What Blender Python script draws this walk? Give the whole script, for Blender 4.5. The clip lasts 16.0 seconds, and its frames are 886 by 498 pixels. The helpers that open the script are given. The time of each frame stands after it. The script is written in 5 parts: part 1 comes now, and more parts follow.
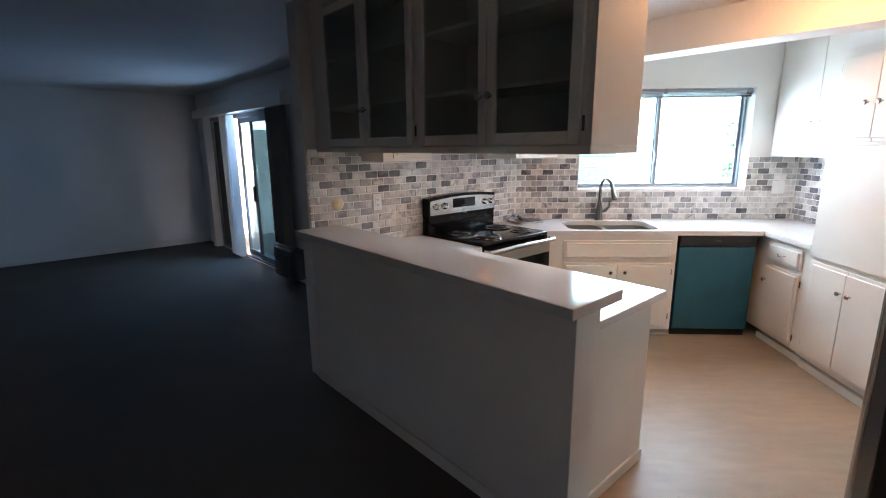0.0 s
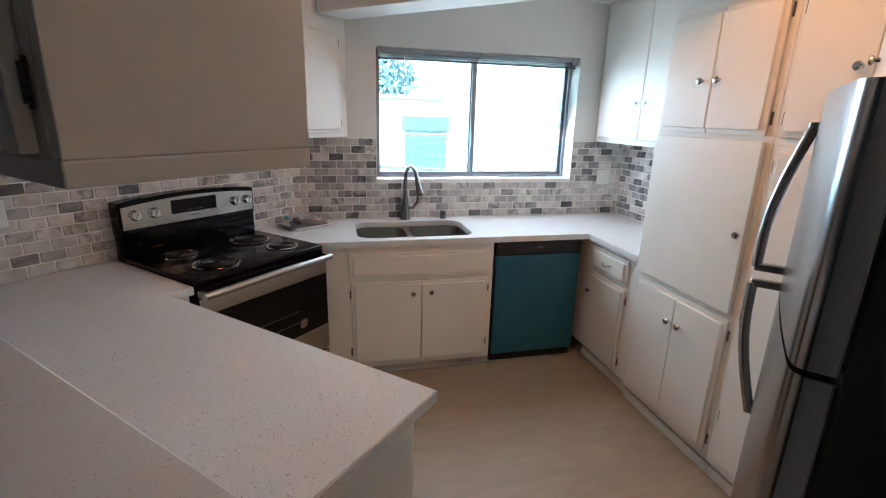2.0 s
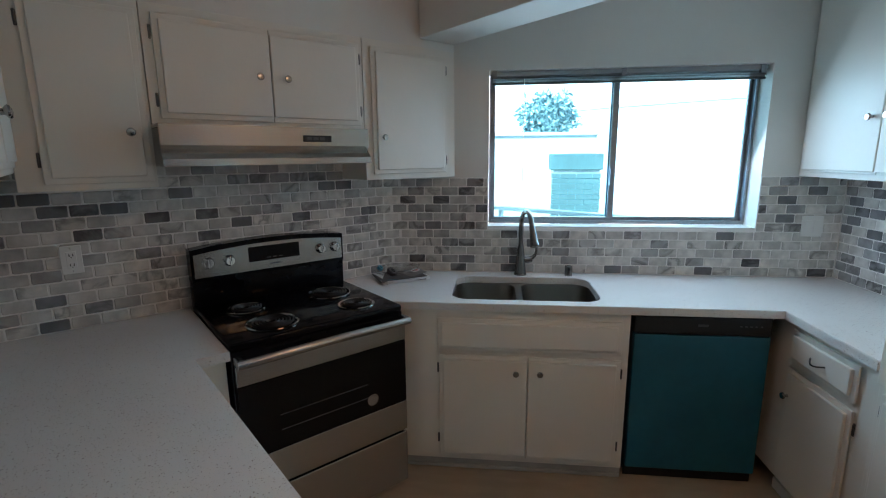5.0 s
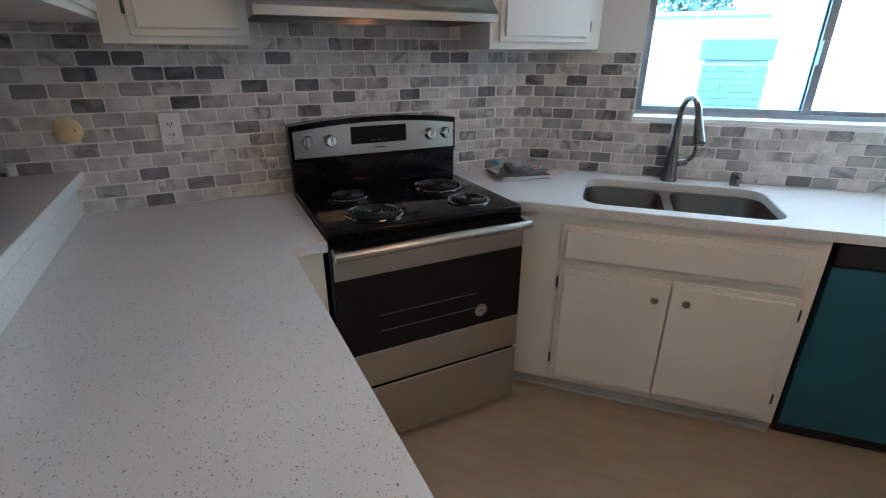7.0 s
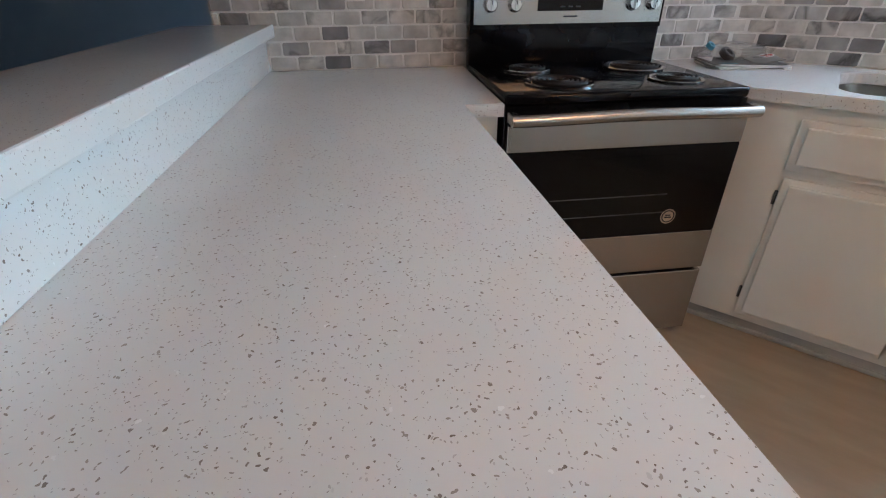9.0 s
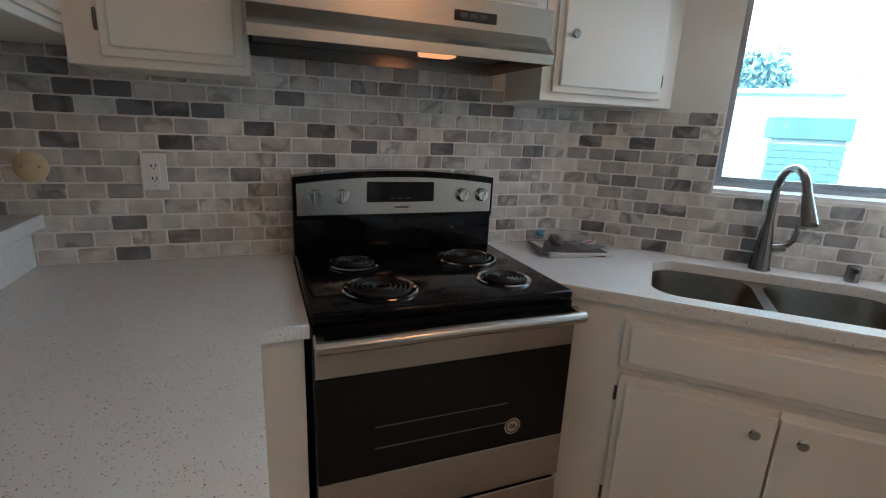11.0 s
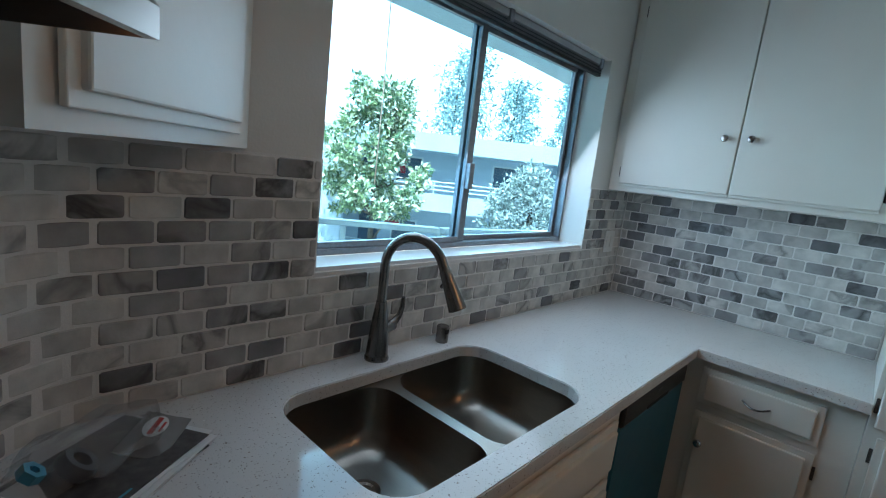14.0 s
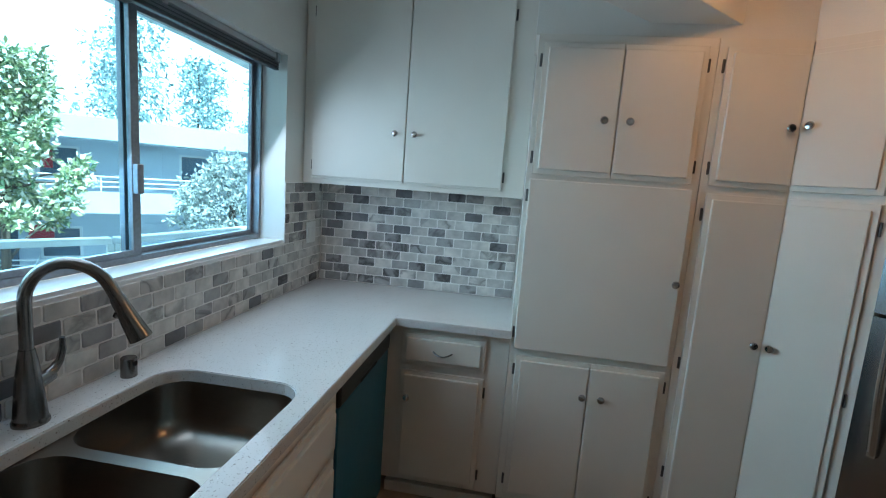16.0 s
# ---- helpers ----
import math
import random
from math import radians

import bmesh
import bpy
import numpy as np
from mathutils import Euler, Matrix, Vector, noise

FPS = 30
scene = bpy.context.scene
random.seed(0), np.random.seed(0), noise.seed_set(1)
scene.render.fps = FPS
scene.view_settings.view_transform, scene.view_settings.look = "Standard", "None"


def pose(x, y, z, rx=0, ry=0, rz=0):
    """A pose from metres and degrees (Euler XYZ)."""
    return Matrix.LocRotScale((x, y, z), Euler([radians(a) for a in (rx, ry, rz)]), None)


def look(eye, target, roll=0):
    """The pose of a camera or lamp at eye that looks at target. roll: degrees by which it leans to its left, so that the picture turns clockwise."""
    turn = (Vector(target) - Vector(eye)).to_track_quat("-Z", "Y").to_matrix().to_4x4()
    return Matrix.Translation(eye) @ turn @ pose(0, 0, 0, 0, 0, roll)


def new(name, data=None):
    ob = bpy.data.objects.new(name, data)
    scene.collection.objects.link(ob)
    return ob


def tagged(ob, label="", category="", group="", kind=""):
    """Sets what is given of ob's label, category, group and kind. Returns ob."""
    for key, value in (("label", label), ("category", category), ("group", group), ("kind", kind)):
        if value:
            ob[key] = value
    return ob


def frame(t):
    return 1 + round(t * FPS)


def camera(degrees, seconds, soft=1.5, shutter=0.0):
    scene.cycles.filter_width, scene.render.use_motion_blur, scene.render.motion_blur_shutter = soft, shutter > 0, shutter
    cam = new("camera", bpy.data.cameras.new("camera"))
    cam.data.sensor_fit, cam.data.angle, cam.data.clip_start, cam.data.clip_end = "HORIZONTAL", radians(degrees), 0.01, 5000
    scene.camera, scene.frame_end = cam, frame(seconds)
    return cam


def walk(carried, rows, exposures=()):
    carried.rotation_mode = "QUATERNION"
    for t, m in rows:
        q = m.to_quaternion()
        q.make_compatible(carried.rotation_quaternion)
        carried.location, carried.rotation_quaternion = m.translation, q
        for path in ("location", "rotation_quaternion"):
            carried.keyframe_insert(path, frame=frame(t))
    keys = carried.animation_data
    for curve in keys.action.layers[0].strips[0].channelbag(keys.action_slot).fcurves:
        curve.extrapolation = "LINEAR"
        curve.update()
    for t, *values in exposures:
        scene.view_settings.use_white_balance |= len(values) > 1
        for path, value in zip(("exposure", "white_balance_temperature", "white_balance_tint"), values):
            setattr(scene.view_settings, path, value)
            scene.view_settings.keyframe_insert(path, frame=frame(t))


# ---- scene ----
from mathutils.geometry import tessellate_polygon

cam = camera(86.6, 16.0, soft=1.1)
PATH = [
    (0, (0.586, 0.407, 1.588), (0.476, 2.358, 1.162), -0.5),
    (0.5, (0.736, 0.732, 1.599), (0.857, 2.664, 1.096), -0.0),
    (1, (0.939, 0.999, 1.603), (1.236, 2.89, 1.023), 0.2),
    (1.5, (1.149, 1.223, 1.628), (1.539, 3.094, 1.039), 1.1),
    (2, (1.26, 1.502, 1.642), (1.723, 3.369, 1.095), 1.6),
    (2.5, (1.359, 1.727, 1.65), (1.894, 3.595, 1.175), 1.3),
    (3, (1.514, 1.923, 1.634), (2.021, 3.811, 1.211), 1.0),
    (3.5, (1.621, 2.043, 1.624), (1.945, 3.97, 1.199), 1.0),
    (4, (1.638, 2.066, 1.633), (1.713, 4.021, 1.221), 0.5),
    (4.2, (1.643, 2.055, 1.627), (1.622, 4.018, 1.247), 0.1),
    (6.3, (1.562, 2.26, 1.539), (1.217, 4.154, 0.997), -0.3),
    (6.5, (1.531, 2.313, 1.52), (1.137, 4.179, 0.915), -0.3),
    (7, (1.488, 2.383, 1.466), (0.891, 4.131, 0.698), 0.1),
    (7.5, (1.438, 2.412, 1.335), (0.621, 3.983, 0.404), 0.3),
    (8, (1.383, 2.406, 1.229), (0.389, 3.788, 0.179), -0.7),
    (8.2, (1.38, 2.402, 1.21), (0.337, 3.726, 0.133), -1.2),
    (10.3, (1.33, 2.523, 1.283), (0.348, 4.132, 0.613), -0.2),
    (10.5, (1.345, 2.592, 1.32), (0.428, 4.258, 0.7), 0.5),
    (11, (1.385, 2.764, 1.381), (0.608, 4.536, 0.875), 2.5),
    (11.5, (1.313, 2.987, 1.397), (0.791, 4.877, 1.005), 4.8),
    (12, (1.212, 3.225, 1.432), (1.043, 5.188, 1.089), 5.5),
    (12.5, (1.129, 3.46, 1.429), (1.401, 5.417, 1.116), 5.7),
    (13, (1.077, 3.676, 1.464), (1.818, 5.502, 1.123), 7.3),
    (13.5, (0.988, 3.807, 1.482), (2.173, 5.379, 1.129), 7.9),
    (14, (0.921, 3.801, 1.495), (2.368, 5.139, 1.152), 6.7),
    (14.5, (0.886, 3.801, 1.504), (2.542, 4.876, 1.181), 6.0),
    (15, (0.886, 3.775, 1.527), (2.687, 4.588, 1.216), 5.1),
    (15.5, (0.897, 3.775, 1.536), (2.803, 4.301, 1.235), 4.7),
    (16, (0.916, 3.747, 1.538), (2.874, 4.041, 1.252), 4.2),
]
EXPOSURES = [
    (0.0, 3.57, 7750, 29), (1.0, 3.16, 7750, 29), (2.0, 2.71, 7650, 27), (2.5, 2.46, 7550, 26), (3.5, 1.91, 7250, 19), (4.2, 1.88, 7050, 17),
    (6.3, 2.11, 6450, 15), (7.0, 2.60, 6750, 18), (8.2, 3.10, 6900, 22), (10.3, 2.77, 7050, 21), (11.0, 2.41, 7350, 20), (12.0, 1.81, 6750, 15),
    (13.0, 1.31, 6450, 15), (14.0, 1.37, 6800, 16), (16.0, 1.57, 6900, 15),
]
walk(cam, [(t, look(eye, target, roll)) for t, eye, target, roll in PATH], EXPOSURES)

# ---- light ----
world = bpy.data.worlds.new("sky")
scene.world = world
world.use_nodes = True
wn = world.node_tree.nodes
sky = wn.new("ShaderNodeTexSky")
sky.sky_type, sky.sun_disc = "NISHITA", False
sky.sun_elevation, sky.sun_rotation = radians(52), radians(215)
sky.dust_density, sky.ozone_density = 3.0, 0.6
wn["Background"].inputs["Strength"].default_value = 0.15
world.node_tree.links.new(sky.outputs["Color"], wn["Background"].inputs["Color"])


def lamp(name, kind, m, energy, color, **more):
    d = bpy.data.lights.new(name, kind)
    d.energy, d.color = energy, color
    if "size" in more:
        d.shape, d.size, d.size_y = "RECTANGLE", more["size"], more["size_y"]
    if "angle" in more:
        d.angle = more["angle"]
    ob = new(name, d)
    ob.matrix_world = m
    return ob


R = math.sqrt(0.5)


def uv(u, v):
    """The turned half of the plan: u along the range wall, v towards it."""
    return (u - v) * R, (u + v) * R


def uvm(u, v, z, turn=0):
    x, y = uv(u, v)
    return pose(x, y, z, 0, 0, 45 + turn)


lamp("sun", "SUN", look((0, 0, 10), (4.1, 5.8, 0.9)), 5.0, (1.0, 0.95, 0.87), angle=radians(0.5))
lamp("window_daylight", "AREA", look((2.35, 4.985, 1.62), (2.35, 2.4, 0.0)), 4.05, (0.55, 0.77, 1.0), size=1.45, size_y=0.82)
SX, SY = uv(3.19, 6.74)
TX, TY = uv(0, 6.0)
lamp("slider_daylight", "AREA", look((SX, SY, 1.1), (TX, TY, 0.7)), 2.0, (0.24, 0.55, 1.0), size=0.40, size_y=1.9)

# ---- materials ----


def mat(name, color=(0.8, 0.8, 0.8), rough=0.5, metal=0.0, grain=0.0, gscale=40.0, stain=0.0, sscale=3.0, bump=0.0, bscale=200.0, stretch=(1, 1, 1), coat=0.0, ior=1.45):
    """A painted, plastic or metal surface with grain, stains and fine relief of real size."""
    m = bpy.data.materials.new(name)
    m.use_nodes = True
    n, l = m.node_tree.nodes, m.node_tree.links
    b = n["Principled BSDF"]
    b.inputs["Base Color"].default_value = (*color, 1)
    b.inputs["Roughness"].default_value, b.inputs["Metallic"].default_value = rough, metal
    b.inputs["IOR"].default_value = ior
    b.inputs["Coat Weight"].default_value = coat
    tc, mp = n.new("ShaderNodeTexCoord"), n.new("ShaderNodeMapping")
    mp.inputs["Scale"].default_value = stretch
    l.new(tc.outputs["Object"], mp.inputs["Vector"])
    last = None
    for amount, size in ((grain, gscale), (stain, sscale)):
        if amount:
            t = n.new("ShaderNodeTexNoise")
            t.inputs["Scale"].default_value, t.inputs["Detail"].default_value = size, 5
            l.new(mp.outputs[0], t.inputs["Vector"])
            r = n.new("ShaderNodeMapRange")
            r.inputs["From Min"].default_value, r.inputs["From Max"].default_value = 0.3, 0.7
            r.inputs["To Min"].default_value, r.inputs["To Max"].default_value = 1 - amount, 1 + amount * 0.5
            l.new(t.outputs["Fac"], r.inputs["Value"])
            x = n.new("ShaderNodeVectorMath")
            x.operation = "MULTIPLY"
            if last is None:
                x.inputs[0].default_value = color
            else:
                l.new(last, x.inputs[0])
            l.new(r.outputs[0], x.inputs[1])
            last = x.outputs[0]
            if size == sscale:
                q = n.new("ShaderNodeMapRange")
                q.inputs["To Min"].default_value, q.inputs["To Max"].default_value = max(0.02, rough - 0.08), min(1, rough + 0.08)
                l.new(t.outputs["Fac"], q.inputs["Value"])
                l.new(q.outputs[0], b.inputs["Roughness"])
    if last is not None:
        l.new(last, b.inputs["Base Color"])
    if bump:
        t, k = n.new("ShaderNodeTexNoise"), n.new("ShaderNodeBump")
        t.inputs["Scale"].default_value, t.inputs["Detail"].default_value = bscale, 4
        l.new(mp.outputs[0], t.inputs["Vector"])
        k.inputs["Strength"].default_value, k.inputs["Distance"].default_value = bump, 0.002
        l.new(t.outputs["Fac"], k.inputs["Height"])
        l.new(k.outputs[0], b.inputs["Normal"])
    return m


def marble_mat(name, pale, deep, plain=0.62, vein_low=0.52):
    """Tumbled marble between two tones; plain: the share of tiles without veins."""
    m = mat(name, rough=0.45, bump=0.25, bscale=120)
    n, l = m.node_tree.nodes, m.node_tree.links
    b = n["Principled BSDF"]
    info, tc = n.new("ShaderNodeObjectInfo"), n.new("ShaderNodeTexCoord")
    ramp = n.new("ShaderNodeValToRGB")
    e = ramp.color_ramp.elements
    e[0].position, e[0].color = 0.0, (*pale, 1)
    e[1].position, e[1].color = 1.0, (*deep, 1)
    l.new(info.outputs["Random"], ramp.inputs[0])
    off = n.new("ShaderNodeVectorMath")
    off.operation = "MULTIPLY_ADD"
    off.inputs[1].default_value, off.inputs[2].default_value = (37, 91, 53), (0, 0, 0)
    l.new(info.outputs["Random"], off.inputs[0])
    add = n.new("ShaderNodeVectorMath")
    l.new(tc.outputs["Object"], add.inputs[0])
    l.new(off.outputs[0], add.inputs[1])
    cloud, vein = n.new("ShaderNodeTexNoise"), n.new("ShaderNodeTexNoise")
    cloud.inputs["Scale"].default_value, cloud.inputs["Detail"].default_value = 15, 6
    vein.inputs["Scale"].default_value, vein.inputs["Detail"].default_value, vein.inputs["Distortion"].default_value = 6, 5, 0.7
    for t in (cloud, vein):
        l.new(add.outputs[0], t.inputs["Vector"])
    away = n.new("ShaderNodeMath")
    away.operation = "SUBTRACT"
    away.inputs[1].default_value = 0.5
    l.new(vein.outputs["Fac"], away.inputs[0])
    absol = n.new("ShaderNodeMath")
    absol.operation = "ABSOLUTE"
    l.new(away.outputs[0], absol.inputs[0])
    thin = n.new("ShaderNodeMapRange")
    thin.inputs["From Min"].default_value, thin.inputs["From Max"].default_value = 0.0, 0.075
    thin.inputs["To Min"].default_value, thin.inputs["To Max"].default_value = vein_low, 1.0
    l.new(absol.outputs[0], thin.inputs["Value"])
    soft = n.new("ShaderNodeMapRange")
    soft.inputs["From Min"].default_value, soft.inputs["From Max"].default_value = 0.35, 0.7
    soft.inputs["To Min"].default_value, soft.inputs["To Max"].default_value = 0.72, 1.10
    l.new(cloud.outputs["Fac"], soft.inputs["Value"])
    again, part_of, gate, veil = n.new("ShaderNodeMath"), n.new("ShaderNodeMath"), n.new("ShaderNodeMath"), n.new("ShaderNodeMath")
    again.operation, part_of.operation, gate.operation, veil.operation = "MULTIPLY", "FRACT", "LESS_THAN", "MAXIMUM"
    again.inputs[1].default_value, gate.inputs[1].default_value = 37.7, plain
    l.new(info.outputs["Random"], again.inputs[0])
    l.new(again.outputs[0], part_of.inputs[0])
    l.new(part_of.outputs[0], gate.inputs[0])
    l.new(thin.outputs[0], veil.inputs[0])
    l.new(gate.outputs[0], veil.inputs[1])
    both = n.new("ShaderNodeMath")
    both.operation = "MULTIPLY"
    l.new(veil.outputs[0], both.inputs[0])
    l.new(soft.outputs[0], both.inputs[1])
    x = n.new("ShaderNodeVectorMath")
    x.operation = "MULTIPLY"
    l.new(ramp.outputs[0], x.inputs[0])
    l.new(both.outputs[0], x.inputs[1])
    l.new(x.outputs[0], b.inputs["Base Color"])
    return m


def quartz_mat():
    """White engineered stone with uneven brown and grey chips and a few glinting grains."""
    m = mat("white_quartz", (0.70, 0.68, 0.65), rough=0.10)
    n, l = m.node_tree.nodes, m.node_tree.links
    b = n["Principled BSDF"]
    tc, wob, big = n.new("ShaderNodeTexCoord"), n.new("ShaderNodeTexNoise"), n.new("ShaderNodeTexNoise")
    wob.inputs["Scale"].default_value, big.inputs["Scale"].default_value = 110, 4
    for t in (wob, big):
        l.new(tc.outputs["Object"], t.inputs["Vector"])
    shift = n.new("ShaderNodeVectorMath")
    shift.operation = "MULTIPLY_ADD"
    shift.inputs[1].default_value = (0.012, 0.012, 0.012)
    l.new(wob.outputs["Color"], shift.inputs[0])
    l.new(tc.outputs["Object"], shift.inputs[2])
    last = None
    base = n.new("ShaderNodeMix")
    base.data_type = "RGBA"
    base.inputs["A"].default_value, base.inputs["B"].default_value = (0.66, 0.64, 0.61, 1), (0.75, 0.73, 0.71, 1)
    l.new(big.outputs["Fac"], base.inputs["Factor"])
    last = base.outputs["Result"]
    for size, limit, width, a, c in ((150, 0.53, 0.31, (0.22, 0.18, 0.155, 1), (0.42, 0.37, 0.33, 1)), (270, 0.50, 0.33, (0.36, 0.33, 0.30, 1), (0.54, 0.51, 0.48, 1)), (70, 0.90, 0.20, (0.85, 0.84, 0.82, 1), (0.58, 0.56, 0.54, 1))):
        v = n.new("ShaderNodeTexVoronoi")
        v.inputs["Scale"].default_value = size
        l.new(shift.outputs[0], v.inputs["Vector"])
        some = n.new("ShaderNodeSeparateColor")
        l.new(v.outputs["Color"], some.inputs[0])
        size_of = n.new("ShaderNodeMath")
        size_of.operation = "MULTIPLY"
        size_of.inputs[1].default_value = width
        l.new(some.outputs[2], size_of.inputs[0])
        near, pick, both = n.new("ShaderNodeMath"), n.new("ShaderNodeMath"), n.new("ShaderNodeMath")
        near.operation, pick.operation, both.operation = "LESS_THAN", "GREATER_THAN", "MULTIPLY"
        l.new(v.outputs["Distance"], near.inputs[0])
        l.new(size_of.outputs[0], near.inputs[1])
        l.new(some.outputs[0], pick.inputs[0])
        pick.inputs[1].default_value = limit
        l.new(near.outputs[0], both.inputs[0])
        l.new(pick.outputs[0], both.inputs[1])
        chip, out = n.new("ShaderNodeMix"), n.new("ShaderNodeMix")
        chip.data_type = out.data_type = "RGBA"
        chip.inputs["A"].default_value, chip.inputs["B"].default_value = a, c
        l.new(some.outputs[1], chip.inputs["Factor"])
        l.new(both.outputs[0], out.inputs["Factor"])
        l.new(last, out.inputs["A"])
        l.new(chip.outputs["Result"], out.inputs["B"])
        last = out.outputs["Result"]
    l.new(last, b.inputs["Base Color"])
    return m


def glass_mat(name, tint=(1, 1, 1), rough=0.0):
    m = bpy.data.materials.new(name)
    m.use_nodes = True
    n, l = m.node_tree.nodes, m.node_tree.links
    n.remove(n["Principled BSDF"])
    t, g, f, x = n.new("ShaderNodeBsdfTransparent"), n.new("ShaderNodeBsdfGlossy"), n.new("ShaderNodeLayerWeight"), n.new("ShaderNodeMixShader")
    pw, ad = n.new("ShaderNodeMath"), n.new("ShaderNodeMath")
    pw.operation, ad.operation = "POWER", "MULTIPLY_ADD"
    pw.inputs[1].default_value = 5.0
    ad.inputs[1].default_value, ad.inputs[2].default_value = 0.6, 0.03
    t.inputs["Color"].default_value = (*tint, 1)
    g.inputs["Roughness"].default_value = rough
    l.new(f.outputs["Facing"], pw.inputs[0])
    l.new(pw.outputs[0], ad.inputs[0])
    l.new(ad.outputs[0], x.inputs[0])
    l.new(t.outputs[0], x.inputs[1])
    l.new(g.outputs[0], x.inputs[2])
    l.new(x.outputs[0], n["Material Output"].inputs["Surface"])
    return m


def glow_mat(name, color, strength):
    m = mat(name, color)
    b = m.node_tree.nodes["Principled BSDF"]
    b.inputs["Emission Color"].default_value, b.inputs["Emission Strength"].default_value = (*color, 1), strength
    return m


PAINT = mat("cabinet_paint", (0.78, 0.735, 0.66), 0.38, stain=0.05, sscale=2.5, bump=0.12, bscale=60)
SILLM = mat("glossy_sill_paint", (0.80, 0.79, 0.77), 0.14, stain=0.05, sscale=4, bump=0.06, bscale=40)
WALLP = mat("wall_paint", (0.78, 0.75, 0.70), 0.6, stain=0.05, sscale=1.5, bump=0.3, bscale=160)
LIVINGP = mat("living_room_paint", (0.72, 0.72, 0.71), 0.7, stain=0.06, sscale=1.2, bump=0.3, bscale=160)
CEILP = mat("ceiling_paint", (0.80, 0.78, 0.75), 0.8, grain=0.04, gscale=90, stain=0.04, bump=0.6, bscale=120)
GROUT = mat("grout", (0.86, 0.835, 0.80), 0.85, grain=0.04, gscale=150, stain=0.05, sscale=4, bump=0.4, bscale=400)
MARBLE = {
    ".": marble_mat("pale_marble", (0.80, 0.765, 0.715), (0.60, 0.57, 0.535), 0.72),
    "g": marble_mat("grey_marble", (0.50, 0.48, 0.465), (0.37, 0.36, 0.355), 0.6),
    "v": marble_mat("veined_marble", (0.62, 0.59, 0.56), (0.47, 0.455, 0.445), 0.0, 0.42),
    "D": marble_mat("dark_veined_marble", (0.43, 0.42, 0.41), (0.30, 0.295, 0.295), 0.0, 0.30),
    "d": marble_mat("dark_marble", (0.26, 0.256, 0.26), (0.16, 0.16, 0.167), 0.5, 0.45),
}
QUARTZ = quartz_mat()
STEEL = mat("brushed_stainless", (0.52, 0.50, 0.475), 0.27, 1.0, grain=0.02, gscale=60, stretch=(0.06, 1, 9))
SINKM = mat("sink_steel", (0.24, 0.21, 0.178), 0.29, 1.0, grain=0.05, gscale=90, stretch=(6, 0.3, 1))
NICKEL = mat("brushed_nickel", (0.22, 0.21, 0.20), 0.26, 1.0, grain=0.08, gscale=120, stain=0.06)
HINGEM = mat("worn_hinge_metal", (0.16, 0.15, 0.14), 0.35, 1.0, grain=0.3, gscale=200, stain=0.2, sscale=30)
KNOBM = mat("worn_chrome", (0.46, 0.45, 0.44), 0.13, 1.0, stain=0.15, sscale=60)
CHROME = mat("chrome", (0.80, 0.79, 0.78), 0.10, 1.0, stain=0.05, sscale=30)
ALU = mat("weathered_aluminium", (0.30, 0.30, 0.315), 0.42, 0.8, grain=0.15, gscale=80, stain=0.15, sscale=9)
BLACK = mat("black_enamel", (0.005, 0.005, 0.006), 0.10, ior=1.27, stain=0.2, sscale=8)
BGLASS = mat("black_oven_glass", (0.005, 0.005, 0.006), 0.05, ior=1.33, stain=0.2, sscale=4)
OVENWIN = mat("oven_window_glass", (0.006, 0.006, 0.006), 0.08, ior=1.33, stain=0.2, sscale=4)
BPLAST = mat("black_plastic", (0.014, 0.014, 0.015), 0.38, grain=0.2, gscale=300, stain=0.1, bump=0.1, bscale=500)
FRSTEEL = mat("fridge_stainless", (0.31, 0.31, 0.315), 0.24, 1.0, grain=0.02, gscale=60, stretch=(9, 1, 0.06))
FRSIDE = mat("fridge_textured_black", (0.006, 0.006, 0.007), 0.55, grain=0.2, gscale=300, stain=0.2, sscale=3, bump=0.3, bscale=700)
GREY = mat("dark_grey_plastic", (0.075, 0.075, 0.08), 0.45, grain=0.1, gscale=200, stain=0.1)
TEAL = mat("teal_protective_film", (0.012, 0.118, 0.170), 0.40, grain=0.06, gscale=30, stain=0.14, sscale=4, bump=0.35, bscale=14)
COIL = mat("coil_element", (0.02, 0.018, 0.018), 0.5, 0.3, grain=0.3, gscale=200)
OUTL = mat("outlet_plastic", (0.84, 0.83, 0.80), 0.35, stain=0.03)
CREAM = mat("aged_cream_plastic", (0.72, 0.58, 0.36), 0.5, grain=0.05, gscale=80, stain=0.12, sscale=20)
DARKHOLE = mat("dark_slot", (0.02, 0.02, 0.02), 0.8, grain=0.2)
FLOORM = mat("beige_sheet_vinyl", (0.385, 0.295, 0.21), 0.42, grain=0.10, gscale=16, stain=0.10, sscale=2.6, bump=0.15, bscale=40, stretch=(0.35, 1.3, 1))
CARPET = mat("taupe_carpet", (0.115, 0.098, 0.082), 0.95, grain=0.35, gscale=320, stain=0.16, sscale=1.6, bump=1.0, bscale=420)
HOODM = mat("hood_stainless", (0.46, 0.435, 0.405), 0.25, 1.0, grain=0.02, gscale=70, stretch=(0.05, 1, 8))
# The cool cast of the light outside is put into the glass tint
PANE = glass_mat("blue_cast_glass", (0.58, 0.87, 1.0))
CABGLASS = glass_mat("cabinet_glass", (0.86, 0.89, 0.87), 0.02)
TINTED = glass_mat("tinted_slider_glass", (0.50, 0.62, 0.66), 0.0)
EDGEG = mat("door_edge_grey", (0.32, 0.32, 0.33), 0.32, 0.9, grain=0.08, gscale=90, stain=0.1, sscale=5)
